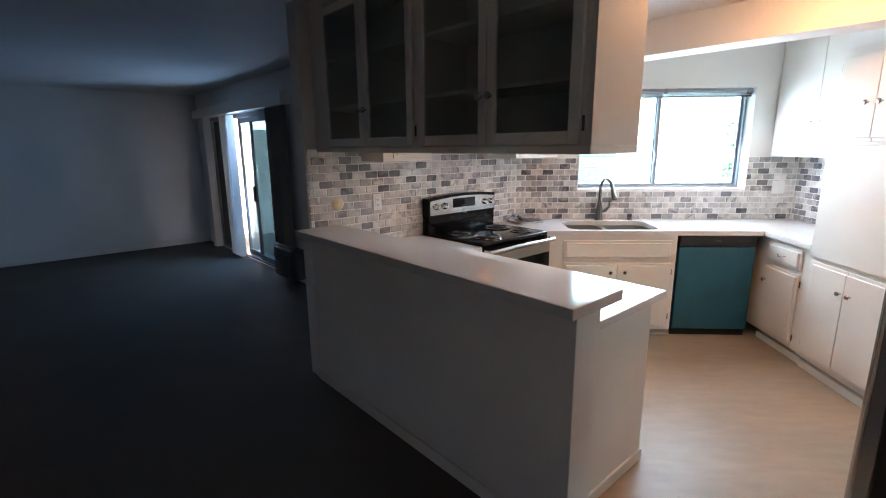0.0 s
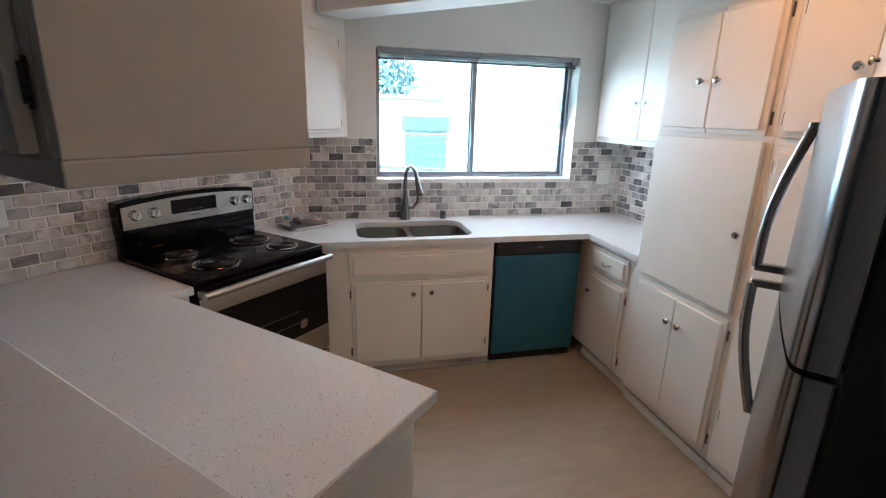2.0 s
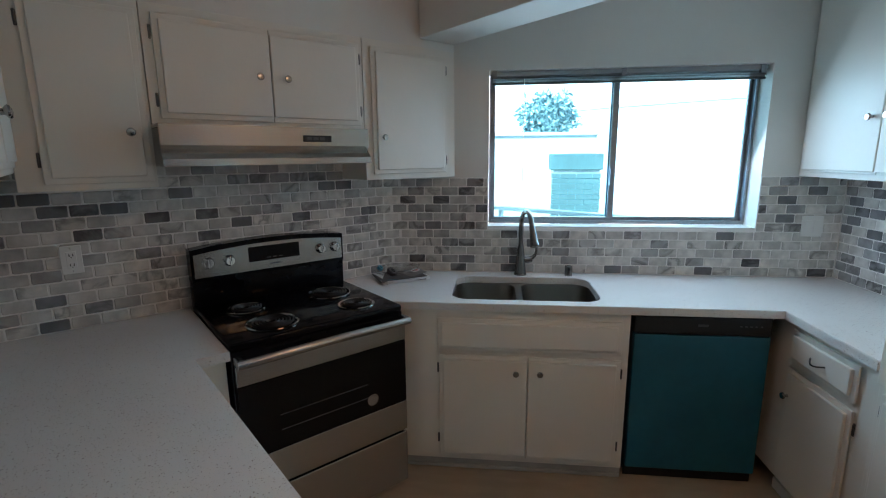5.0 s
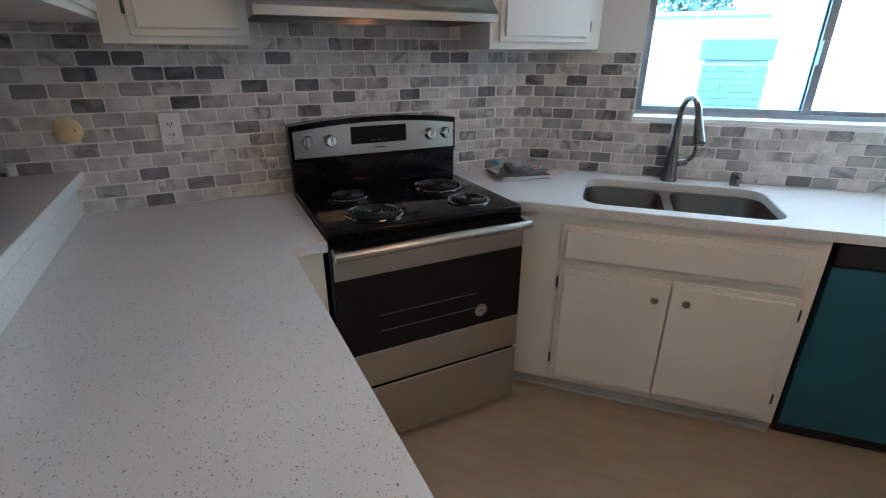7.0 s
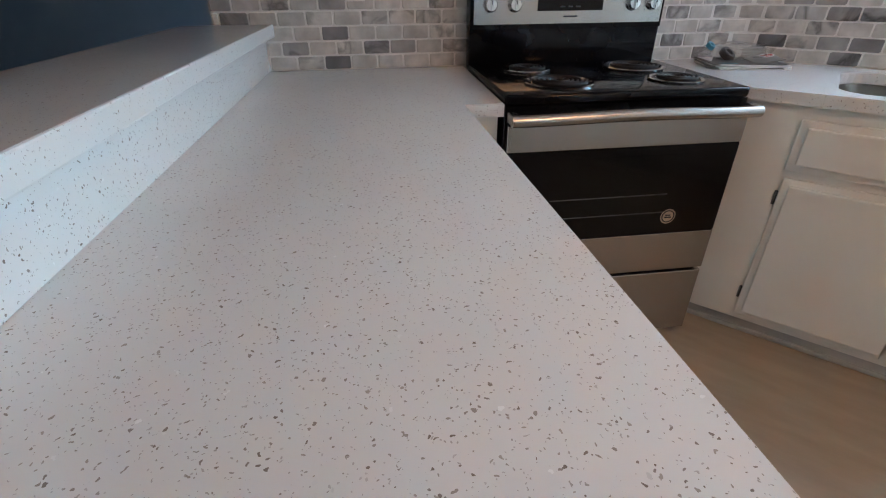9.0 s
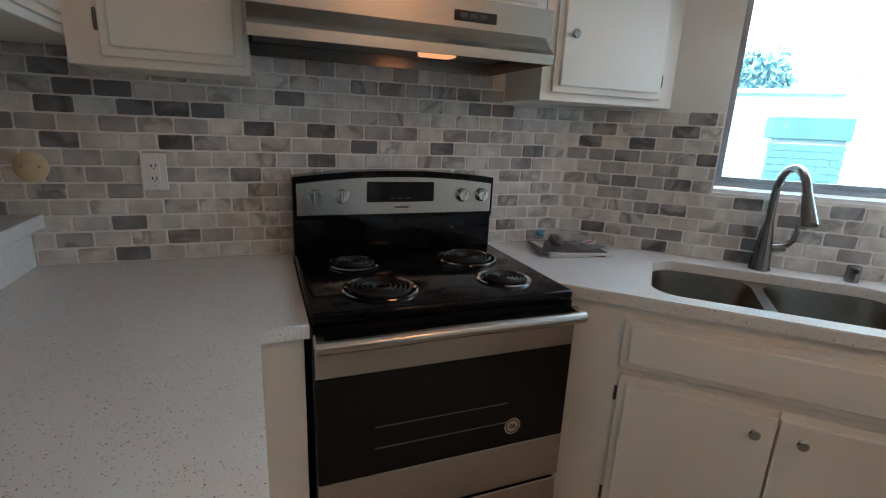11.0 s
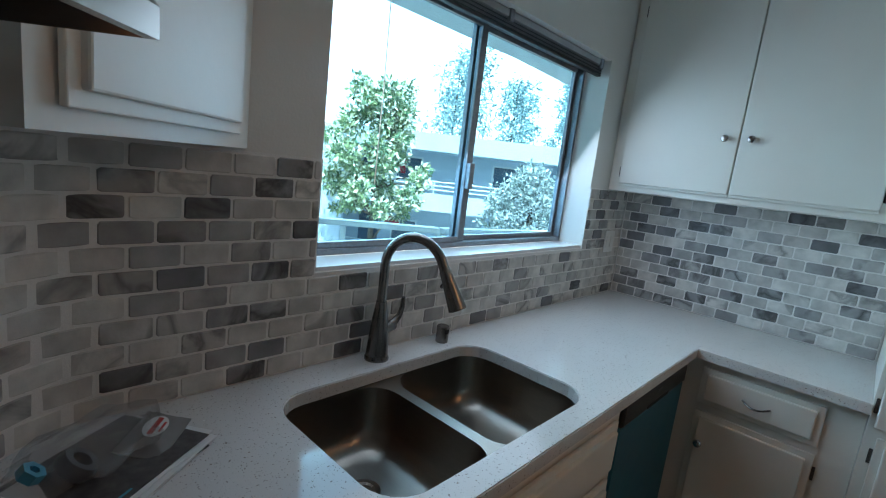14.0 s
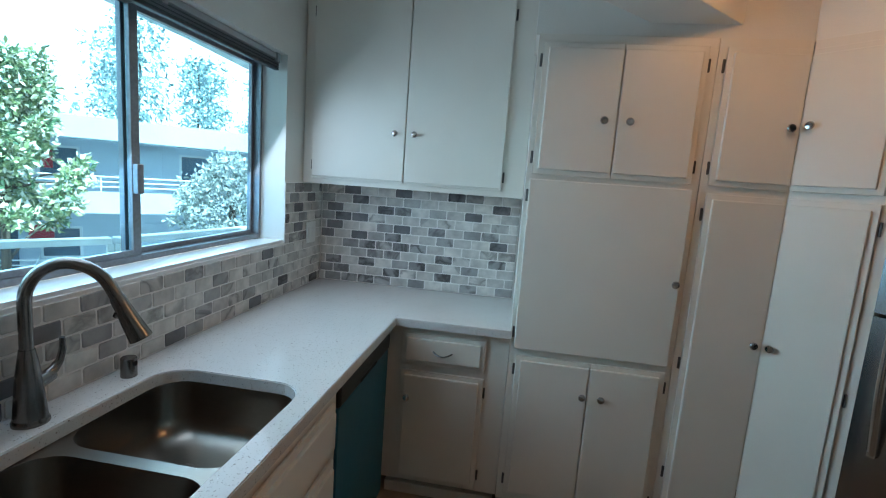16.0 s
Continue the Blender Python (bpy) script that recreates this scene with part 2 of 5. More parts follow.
BAG = mat("clear_plastic_bag", (0.55, 0.57, 0.58), 0.10, stain=0.05)
BAG.node_tree.nodes["Principled BSDF"].inputs["Transmission Weight"].default_value = 0.65
BAG.node_tree.nodes["Principled BSDF"].inputs["Alpha"].default_value = 0.26
PAPER = mat("printed_paper", (0.11, 0.10, 0.095), 0.5, grain=0.35, gscale=60, stain=0.4, sscale=18)
BLUEP = mat("blue_print", (0.06, 0.30, 0.42), 0.4, stain=0.1)
REDP = mat("red_print", (0.55, 0.05, 0.04), 0.4, stain=0.1)
WHITEP = mat("white_print", (0.75, 0.75, 0.74), 0.4, stain=0.05)
KICK = mat("toe_kick_vinyl", (0.40, 0.38, 0.355), 0.6, stain=0.2, sscale=5)
STUCCO = mat("white_stucco", (0.80, 0.80, 0.78), 0.9, grain=0.06, gscale=30, stain=0.08, sscale=0.7, bump=0.5, bscale=60)
# Bluish shade of the block's fascia and parapets is put into this colour
PALE_SHADE_STUCCO = mat("pale_shade_stucco", (0.52, 0.59, 0.63), 0.9, grain=0.06, gscale=30, stain=0.1, sscale=0.5, bump=0.5, bscale=60)
# Darker, bluer shade is put into this colour for walls out of the sun
SHADE_STUCCO = mat("shade_blue_stucco", (0.54, 0.62, 0.70), 0.9, grain=0.06, gscale=30, stain=0.1, sscale=0.5, bump=0.5, bscale=60)
BRICKM = mat("pale_green_brick", (0.13, 0.22, 0.22), 0.85, grain=0.12, gscale=30, stain=0.12, sscale=3, bump=0.5, bscale=80)
RAILM = mat("white_rail_paint", (0.78, 0.78, 0.77), 0.4, stain=0.06)
BARK = mat("bark", (0.12, 0.09, 0.07), 0.9, grain=0.4, gscale=30, stain=0.2, bump=1.0, bscale=40, stretch=(1, 1, 0.3))
ASPH = mat("courtyard_concrete", (0.30, 0.29, 0.28), 0.9, grain=0.12, gscale=20, stain=0.15, sscale=0.4, bump=0.3, bscale=60)
ROOFM = mat("flat_roof_gravel", (0.35, 0.34, 0.32), 0.95, grain=0.3, gscale=50, stain=0.1)
DARKWIN = mat("dark_window_glass", (0.09, 0.14, 0.19), 0.06, stain=0.3, sscale=1)
RAILGREY = mat("blind_grey_enamel", (0.36, 0.36, 0.37), 0.4, stain=0.1, sscale=6)
GREYFOIL = mat("grey_foil", (0.24, 0.23, 0.22), 0.3, 0.3, stain=0.15, sscale=20)
SIGNR = mat("red_sign", (0.50, 0.03, 0.05), 0.5, stain=0.05)


def leaf_mat(name, a, b):
    m = mat(name, a, 0.45)
    n, l = m.node_tree.nodes, m.node_tree.links
    g, x = n.new("ShaderNodeNewGeometry"), n.new("ShaderNodeMix")
    x.data_type = "RGBA"
    x.inputs["A"].default_value, x.inputs["B"].default_value = (*a, 1), (*b, 1)
    l.new(g.outputs["Random Per Island"], x.inputs["Factor"])
    l.new(x.outputs["Result"], n["Principled BSDF"].inputs["Base Color"])
    n["Principled BSDF"].inputs["Subsurface Weight"].default_value = 0.0
    return m


LEAF_A = leaf_mat("glossy_green_leaf", (0.05, 0.15, 0.08), (0.38, 0.43, 0.20))
LEAF_B = leaf_mat("grey_green_leaf", (0.09, 0.19, 0.19), (0.36, 0.47, 0.47))
BLOSSOM = leaf_mat("pale_yellow_blossom", (0.66, 0.62, 0.34), (0.86, 0.84, 0.74))
LEAF_C = leaf_mat("pale_blossom_leaf", (0.16, 0.20, 0.17), (0.55, 0.58, 0.55))

# ---- mesh helpers ----


def box(bm, x0, y0, z0, x1, y1, z1, bevel=0.0, seg=2):
    m = Matrix.LocRotScale(((x0 + x1) / 2, (y0 + y1) / 2, (z0 + z1) / 2), None, (abs(x1 - x0), abs(y1 - y0), abs(z1 - z0)))
    vs = bmesh.ops.create_cube(bm, size=1, matrix=m)["verts"]
    if bevel:
        es = list({e for v in vs for e in v.link_edges})
        bmesh.ops.bevel(bm, geom=es, offset=bevel, segments=seg, affect="EDGES", profile=0.5)
    return bm


def rod(bm, a, b, r, r2=None, seg=14, caps=True):
    a, b = Vector(a), Vector(b)
    m = Matrix.Translation((a + b) / 2) @ (b - a).to_track_quat("Z", "Y").to_matrix().to_4x4()
    bmesh.ops.create_cone(bm, cap_ends=caps, segments=seg, radius1=r, radius2=r if r2 is None else r2, depth=(b - a).length, matrix=m)
    return bm


def lathe(bm, profile, m=Matrix(), seg=20):
    """Turns (radius, height) pairs round the z axis of m."""
    rings = []
    for r, h in profile:
        if r < 1e-6:
            rings.append([bm.verts.new(m @ Vector((0, 0, h)))])
        else:
            rings.append([bm.verts.new(m @ Vector((r * math.cos(2 * math.pi * k / seg), r * math.sin(2 * math.pi * k / seg), h))) for k in range(seg)])
    for a, b in zip(rings, rings[1:]):
        for k in range(seg):
            q = [a[k % len(a)], a[(k + 1) % len(a)], b[(k + 1) % len(b)], b[k % len(b)]]
            q = list(dict.fromkeys(q))
            if len(q) > 2:
                bm.faces.new(q)
    return bm


def tube(bm, pts, radii, seg=12, flat=1.0, caps=True):
    """A round bar along pts; radii: one radius or one for each point."""
    pts = [Vector(p) for p in pts]
    radii = radii if isinstance(radii, (list, tuple)) else [radii] * len(pts)
    rings, side = [], None
    for i, p in enumerate(pts):
        d = (pts[min(i + 1, len(pts) - 1)] - pts[max(i - 1, 0)]).normalized()
        if side is None:
            side = d.orthogonal().normalized()
        side = (side - d * side.dot(d)).normalized()
        up = d.cross(side)
        rings.append([bm.verts.new(p + radii[i] * (math.cos(2 * math.pi * k / seg) * side + flat * math.sin(2 * math.pi * k / seg) * up)) for k in range(seg)])
    for a, b in zip(rings, rings[1:]):
        for k in range(seg):
            bm.faces.new((a[k], a[(k + 1) % seg], b[(k + 1) % seg], b[k]))
    if caps:
        bm.faces.new(rings[0][::-1])
        bm.faces.new(rings[-1])
    return bm


def slab(bm, outline, holes, z0, z1, m=Matrix()):
    """A plate of any outline with holes, from z0 to z1 in m."""
    loops = [[Vector((x, y, 0)) for x, y in loop] for loop in (outline, *holes)]
    flat = [p for loop in loops for p in loop]
    tris = tessellate_polygon(loops)
    low, high = ([bm.verts.new(m @ Vector((p.x, p.y, z))) for p in flat] for z in (z0, z1))
    for t in tris:
        bm.faces.new([high[i] for i in t])
        bm.faces.new([low[i] for i in reversed(t)])
    start = 0
    for loop in loops:
        k = len(loop)
        for i in range(k):
            a, b = start + i, start + (i + 1) % k
            bm.faces.new((low[a], low[b], high[b], high[a]))
        start += k
    bmesh.ops.recalc_face_normals(bm, faces=bm.faces)
    bmesh.ops.dissolve_limit(bm, angle_limit=0.01, verts=bm.verts, edges=bm.edges)
    return bm


def rounded(x0, y0, x1, y1, r, seg=6):
    out = []
    for cx, cy, a in ((x1 - r, y1 - r, 0), (x0 + r, y1 - r, 90), (x0 + r, y0 + r, 180), (x1 - r, y0 + r, 270)):
        for k in range(seg + 1):
            t = radians(a + 90 * k / seg)
            out.append((cx + r * math.cos(t), cy + r * math.sin(t)))
    return out


def finish(name, bm, material, smooth=False):
    me = bpy.data.meshes.new(name)
    bm.to_mesh(me)
    bm.free()
    me.materials.append(material)
    if smooth:
        me.shade_smooth()
        me.set_sharp_from_angle(angle=radians(35))
    return me


def part(name, bm, material, parent, label="", smooth=False, m=None):
    ob = new(name, finish(name, bm, material, smooth))
    ob.parent = parent
    if m is not None:
        ob.matrix_local = m
    if label:
        ob["label"] = label
    return ob


def thing(name, m, label, category, group="", kind=""):
    ob = new(name)
    ob.empty_display_size = 0.05
    ob.matrix_world = m
    return tagged(ob, label, category, group, kind)


def single(name, bm, material, m, label, category, kind="", smooth=False, group=""):
    ob = new(name, finish(name, bm, material, smooth))
    ob.matrix_world = m
    return tagged(ob, label, category, group, kind)


B = bmesh.new


def abox(*a, **k):
    return box(B(), *a, **k)


# ---- structure ----
CEIL = 2.45
WY, SV, RX = 4.89, 2.735, 3.56

VERT = Matrix(((1, 0, 0, 0), (0, 0, 1, 0), (0, 1, 0, 0), (0, 0, 0, 1)))  # outline x, y become x, z

b = slab(B(), [(0.9, 0), (3.68, 0), (3.68, CEIL), (0.9, CEIL)], [[(1.60, 1.175), (3.11, 1.175), (3.11, 2.075), (1.60, 2.075)]], WY, WY + 0.2, VERT)
wall_window = single("wall_north", b, WALLP, Matrix(), "white painted kitchen wall with the window", "wall", "structure")
b = abox(2.085, SV, 0, 4.30, SV + 0.12, CEIL)
wall_stove = single("wall_range", b, WALLP, uvm(0, 0, 0), "white painted wall behind the range, ending in a post", "wall", "structure")
wall_right = single("wall_east", abox(RX, 2.75, 0, RX + 0.12, WY - 0.001, CEIL), WALLP, Matrix(), "white painted wall behind the tall cabinets", "wall", "structure")
b = abox(4.20, -0.35, 2.215, 4.44, 2.46, CEIL, bevel=0.004)
single("ceiling_beam", b, WALLP, uvm(0, 0, 0), "painted beam crossing the kitchen ceiling", "beam", "structure")
b = abox(2.50, 2.47, 2.175, 4.47, SV, CEIL)
single("soffit_range", b, WALLP, uvm(0, 0, 0), "painted soffit above the wall cabinets", "soffit", "structure")
b = abox(2.985, 2.60, 2.16, RX, 3.735, CEIL)
single("soffit_tall", b, WALLP, Matrix(), "painted soffit above the tall cabinets", "soffit", "structure")
b = abox(2.20, -0.75, 2.16, 4.06, -0.205, CEIL)
single("soffit_fridge", b, WALLP, uvm(0, 0, 0), "painted soffit above the refrigerator", "soffit", "structure")
b = abox(2.15, -0.87, 0, 4.62, -0.75, CEIL)
single("wall_fridge", b, WALLP, uvm(0, 0, 0), "plain painted wall behind the refrigerator", "wall", "structure")
b = slab(B(), [uv(-5.3, -2.12), uv(4.62, -2.12), (3.68, 2.86), (3.68, 5.09), (1.05, 5.09), uv(3.2, 2.86), uv(3.2, 8.77), uv(-5.3, 8.77)], [], CEIL, CEIL + 0.12)
single("ceiling", b, CEILP, Matrix(), "painted plaster ceiling", "ceiling", "structure")

# floors: vinyl in the kitchen, carpet in the living room
b = slab(B(), [uv(2.10, 0.45), uv(2.10, 2.8), uv(4.3, 2.8), (1.0, 5.0), (3.7, 5.0), (3.7, 2.0), uv(4.0, -0.9), uv(2.10, -0.9)], [], -0.05, 0.0)
single("floor_kitchen", b, FLOORM, Matrix(), "beige sheet vinyl floor", "floor", "structure")
b = slab(B(), [(-5.2, -2.0), (2.096, -2.0), (2.096, 2.86), (3.07, 2.86), (3.07, 9.0), (-5.2, 9.0)], [], -0.05, 0.004)
single("floor_living_room", b, CARPET, uvm(0, 0, 0), "dark taupe carpet", "floor", "structure")

# living room shell
LB = 8.65
single("wall_living_back", abox(-5.2, LB, 0, 3.2, LB + 0.12, CEIL), LIVINGP, uvm(0, 0, 0), "plain white living room wall", "wall", "structure")
single("wall_living_side", abox(-5.3, -2.0, 0, -5.18, LB, CEIL), LIVINGP, uvm(0, 0, 0), "plain white living room wall", "wall", "structure")
# unseen wall; its narrow opening is added to brighten the half wall
b = slab(B(), [(-5.3, 0), (4.62, 0), (4.62, CEIL), (-5.3, CEIL)], [[(-1.0, 0.85), (-0.68, 0.85), (-0.68, 2.05), (-1.0, 2.05)]], -2.12, -2.0, VERT)
single("wall_living_front", b, LIVINGP, uvm(0, 0, 0), "unseen plain white wall with a narrow opening added for daylight", "wall", "structure")
single("wall_entry_side", abox(4.5, -2.0, 0, 4.62, -0.87, CEIL), LIVINGP, uvm(0, 0, 0), "plain white wall", "wall", "structure")
m_side = uvm(0, 0, 0) @ Matrix(((0, 0, 1, 0), (1, 0, 0, 0), (0, 1, 0, 0), (0, 0, 0, 1)))
b = slab(B(), [(2.85, 0), (LB, 0), (LB, CEIL), (2.85, CEIL)], [[(5.60, 0.02), (8.02, 0.02), (8.02, 2.05), (5.60, 2.05)], [(4.95, 0.06), (5.48, 0.06), (5.48, 0.42), (4.95, 0.42)]], 3.07, 3.20)
wall_slider = single("wall_living_slider", b, LIVINGP, m_side, "white living room wall with a sliding door", "wall", "structure")

# half wall of the peninsula
b = abox(2.085, 0.72, 0.0, 2.245, SV - 0.002, 1.026, bevel=0.003)
single("half_wall", b, WALLP, uvm(0, 0, 0), "painted half wall carrying the raised bar", "wall", "structure")
single("baseboard", abox(2.073, 0.72, 0.004, 2.085, SV, 0.075, bevel=0.003), WALLP, uvm(0, 0, 0), "white painted baseboard along the half wall", "baseboard", "structure")
single("baseboard", abox(-5.18, LB - 0.013, 0.004, 3.05, LB, 0.08, bevel=0.003), WALLP, uvm(0, 0, 0), "white painted baseboard along the back wall", "baseboard", "structure")

# ---- counters ----
b = slab(B(), [uv(2.247, 0.77), uv(2.938, 0.77), uv(2.910, 2.063), uv(3.022, 2.063), uv(3.022, SV), uv(2.247, SV)], [], 0.868, 0.905)
bmesh.ops.bevel(b, geom=[e for e in b.edges if abs(e.verts[0].co.z - e.verts[1].co.z) < 1e-4 and e.verts[0].co.z > 0.9], offset=0.003, segments=2, affect="EDGES")
single("peninsula_countertop", b, QUARTZ, Matrix(), "white speckled quartz countertop on the peninsula", "countertop")
c = thing("bar_counter", uvm(0, 0, 0), "raised white quartz bar counter on the half wall", "countertop")
part("top", abox(1.975, 0.668, 1.027, 2.302, SV - 0.002, 1.070, bevel=0.004), QUARTZ, c)
part("riser", abox(2.246, 0.745, 0.906, 2.265, SV - 0.006, 1.026, bevel=0.001), QUARTZ, c)
BOWLS = ((1.425, 4.315, 1.757, 4.765, 0.085), (1.792, 4.315, 2.168, 4.765, 0.085))
px, py = uv(3.80, SV)
qy = 4.243
b = slab(B(), [(px, py), (3.80 / R - qy, qy), (2.945, qy), (2.945, 3.72), (RX, 3.72), (RX, WY), (1.022, WY)], [rounded(1.425, 4.315, 2.168, 4.765, 0.09)], 0.868, 0.905)
bmesh.ops.bevel(b, geom=[e for e in b.edges if abs(e.verts[0].co.z - e.verts[1].co.z) < 1e-4 and e.verts[0].co.z > 0.9], offset=0.003, segments=2, affect="EDGES")
single("sink_countertop", b, QUARTZ, Matrix(), "white speckled quartz countertop round the sink", "countertop")


# ---- cabinets ----


def knob(parent, x, y, z, dark=False):
    b = lathe(B(), [(0.0, 0.0), (0.007, 0.0), (0.0055, 0.010), (0.009, 0.013), (0.0145, 0.017), (0.016, 0.021), (0.013, 0.026), (0.0, 0.028)], pose(x, y, z, 90, 0, 0), 18)
    return part("knob", b, KNOBM, parent, "round chrome knob", True)


def hinge(parent, x, y, z):
    b = abox(x - 0.005, y - 0.004, z - 0.026, x + 0.005, y, z + 0.026, bevel=0.003)
    rod(b, (x + 0.001, y - 0.005, z - 0.02), (x + 0.001, y - 0.005, z + 0.02), 0.0035, seg=8)
    return part("hinge", b, HINGEM, parent, "worn dark metal hinge", True)


def door(parent, x0, z0, x1, z1, lips="lrbt", knob_at=None, hinges="", name="door", y=0.0, hz=None, material=None, lip=0.022):
    """A slab door with a stepped lip on the sides named; y: the plane of the cabinet front."""
    b = abox(x0, y - 0.014, z0, x1, y - 0.004, z1, bevel=0.0025)
    i = {s: (lip if s in lips else 0.001) for s in "lrbt"}
    box(b, x0 + i["l"], y - 0.026, z0 + i["b"], x1 - i["r"], y - 0.006, z1 - i["t"], bevel=0.004)
    d = part(name, b, material or PAINT, parent)
    if knob_at:
        knob(d, knob_at[0], y - 0.026, knob_at[1])
    for s in hinges:
        for z in hz or (z0 + 0.07, z1 - 0.07):
            hinge(d, x0 - 0.006 if s == "l" else x1 + 0.006, y - 0.001, z)
    return d


def pull(parent, x, y, z):
    pts = [(x - 0.045 + 0.09 * k / 10, y - 0.022 * math.sin(math.pi * k / 10), z - 0.012 * math.sin(math.pi * k / 10)) for k in range(11)]
    return part("pull", tube(B(), pts, 0.0035, 8), NICKEL, parent, "curved dark metal pull", True)


# sink base
c = thing("sink_base_cabinet", pose(0, 4.265, 0), "cream painted sink base cabinet with two doors", "cabinet")
part("body", abox(1.16, 0, 0.052, 2.285, 0.03, 0.868, bevel=0.002), PAINT, c)
part("side_panel", abox(2.265, 0.03, 0.09, 2.285, 0.60, 0.868), PAINT, c)
part("side_panel", abox(1.30, 0.03, 0.09, 1.32, 0.55, 0.868), PAINT, c)
part("bottom_panel", abox(1.32, 0.03, 0.09, 2.265, 0.60, 0.11), PAINT, c)
part("toe_kick", abox(1.18, 0.012, 0.0, 2.285, 0.030, 0.051), KICK, c, "scuffed grey toe kick")
part("shoe_molding", abox(1.17, -0.004, 0.0, 2.28, 0.011, 0.018, bevel=0.005), KICK, c, "worn grey shoe molding")
door(c, 1.365, 0.66, 2.25, 0.825, name="false_drawer_front")
door(c, 1.372, 0.078, 1.807, 0.635, "lbt", (1.752, 0.557), "l", hz=(0.172, 0.560))
door(c, 1.811, 0.078, 2.25, 0.635, "rbt", (1.867, 0.560), "r", hz=(0.172, 0.560))

# corner base with a drawer on the east side
c = thing("drawer_base_cabinet", pose(2.985, 0, 0, 0, 0, -90), "cream painted base cabinet with a drawer above a door", "cabinet")
part("body", abox(-4.86, 0, 0.09, -3.7235, 0.56, 0.868), PAINT, c)
part("toe_kick", abox(-4.27, 0.05, 0.0, -3.735, 0.065, 0.09), KICK, c, "scuffed grey toe kick")
part("base_molding", abox(-4.27, 0.02, 0.0, -3.735, 0.05, 0.055, bevel=0.004), PAINT, c)
d = door(c, -4.215, 0.685, -3.825, 0.835, name="drawer_front")
pull(d, -4.02, -0.026, 0.760)
door(c, -4.215, 0.105, -3.825, 0.655, "lrbt", (-4.175, 0.53), "r")

# tall pantry units
c = thing("pantry_cabinet", pose(2.965, 0, 0, 0, 0, -90), "tall cream painted pantry with five doors", "cabinet")
part("body", abox(-3.722, 0, 0.09, -3.035, 0.57, 2.16, bevel=0.002), PAINT, c)
part("toe_kick", abox(-3.722, 0.05, 0, -3.035, 0.065, 0.09), KICK, c, "scuffed grey toe kick")
part("base_molding", abox(-3.722, 0.02, 0.0, -3.035, 0.05, 0.055, bevel=0.004), PAINT, c)
door(c, -3.70, 1.595, -3.385, 2.125, "lbt", (-3.437, 1.823), "l")
door(c, -3.382, 1.595, -3.07, 2.125, "rbt", (-3.338, 1.823), "r")
door(c, -3.705, 0.83, -3.06, 1.575, "", (-3.082, 1.187), "l")
door(c, -3.69, 0.125, -3.372, 0.80, "lbt", (-3.394, 0.653), "l")
door(c, -3.369, 0.125, -3.06, 0.80, "rbt", (-3.315, 0.653), "r")
c = thing("broom_cabinet", pose(2.965, 0, 0, 0, 0, -90), "narrow tall cream cabinet in the obtuse corner", "cabinet")
part("body", abox(-3.033, 0, 0.09, -2.704, 0.57, 2.16), PAINT, c)
part("toe_kick", abox(-3.033, 0.05, 0, -2.74, 0.065, 0.09), KICK, c, "scuffed grey toe kick")
part("base_molding", abox(-3.033, 0.02, 0.0, -2.74, 0.05, 0.055, bevel=0.004), PAINT, c)
door(c, -3.005, 1.595, -2.716, 2.125, "lbt", (-2.755, 1.83), "l")
door(c, -3.005, 0.125, -2.716, 1.565, "lbt", (-2.755, 0.97), "l", hz=(0.35, 0.85, 1.48))
m3 = uvm(0, -0.185, 0, 180)
c = thing("corner_pantry_cabinet", m3, "tall white cabinet set at an angle beside the refrigerator", "cabinet")
part("body", abox(-4.006, 0, 0.09, -3.69, 0.55, 2.16, bevel=0.002), PAINT, c)
part("toe_kick", abox(-4.006, 0.05, 0, -3.69, 0.065, 0.09), KICK, c, "scuffed grey toe kick")
door(c, -4.0, 1.595, -3.725, 2.125, "rbt", (-3.965, 1.84), "r")
door(c, -4.0, 0.125, -3.725, 1.565, "rbt", (-3.965, 0.97), "r", hz=(0.35, 0.85, 1.48))
c = thing("cabinet_above_fridge", m3, "cream painted cabinet above the refrigerator", "cabinet")
part("body", abox(-3.688, 0, 1.78, -2.90, 0.55, 2.16, bevel=0.002), PAINT, c)
door(c, -3.665, 1.80, -3.297, 2.125, "lbt", (-3.335, 1.88), "l")
door(c, -3.294, 1.80, -2.925, 2.125, "rbt", (-3.255, 1.88), "r")
c = thing("utility_cabinet", m3, "tall white utility cabinet beside the black refrigerator side", "cabinet")
part("body", abox(-2.82, 0, 0.09, -2.25, 0.55, 2.16, bevel=0.002), PAINT, c)
part("toe_kick", abox(-2.82, 0.05, 0, -2.25, 0.065, 0.09), KICK, c, "scuffed grey toe kick")
door(c, -2.80, 0.125, -2.27, 1.575, "lrbt", (-2.62, 0.985), "r")
door(c, -2.80, 1.595, -2.27, 2.125, "lrbt", (-2.62, 1.66), "r")

# wall cabinet on the east wall
c = thing("wall_cabinet", pose(3.30, 0, 0, 0, 0, -90), "white painted wall cabinet with two doors, reaching the ceiling", "cabinet", "wall cabinets")
part("body", abox(-4.886, 0, 1.478, -3.724, 0.258, CEIL - 0.002, bevel=0.002), PAINT, c)
door(c, -4.83, 1.505, -4.335, 2.41, "b", (-4.385, 1.755), "l", lip=0.012)
door(c, -4.332, 1.505, -3.835, 2.41, "b", (-4.285, 1.755), "r", lip=0.012)

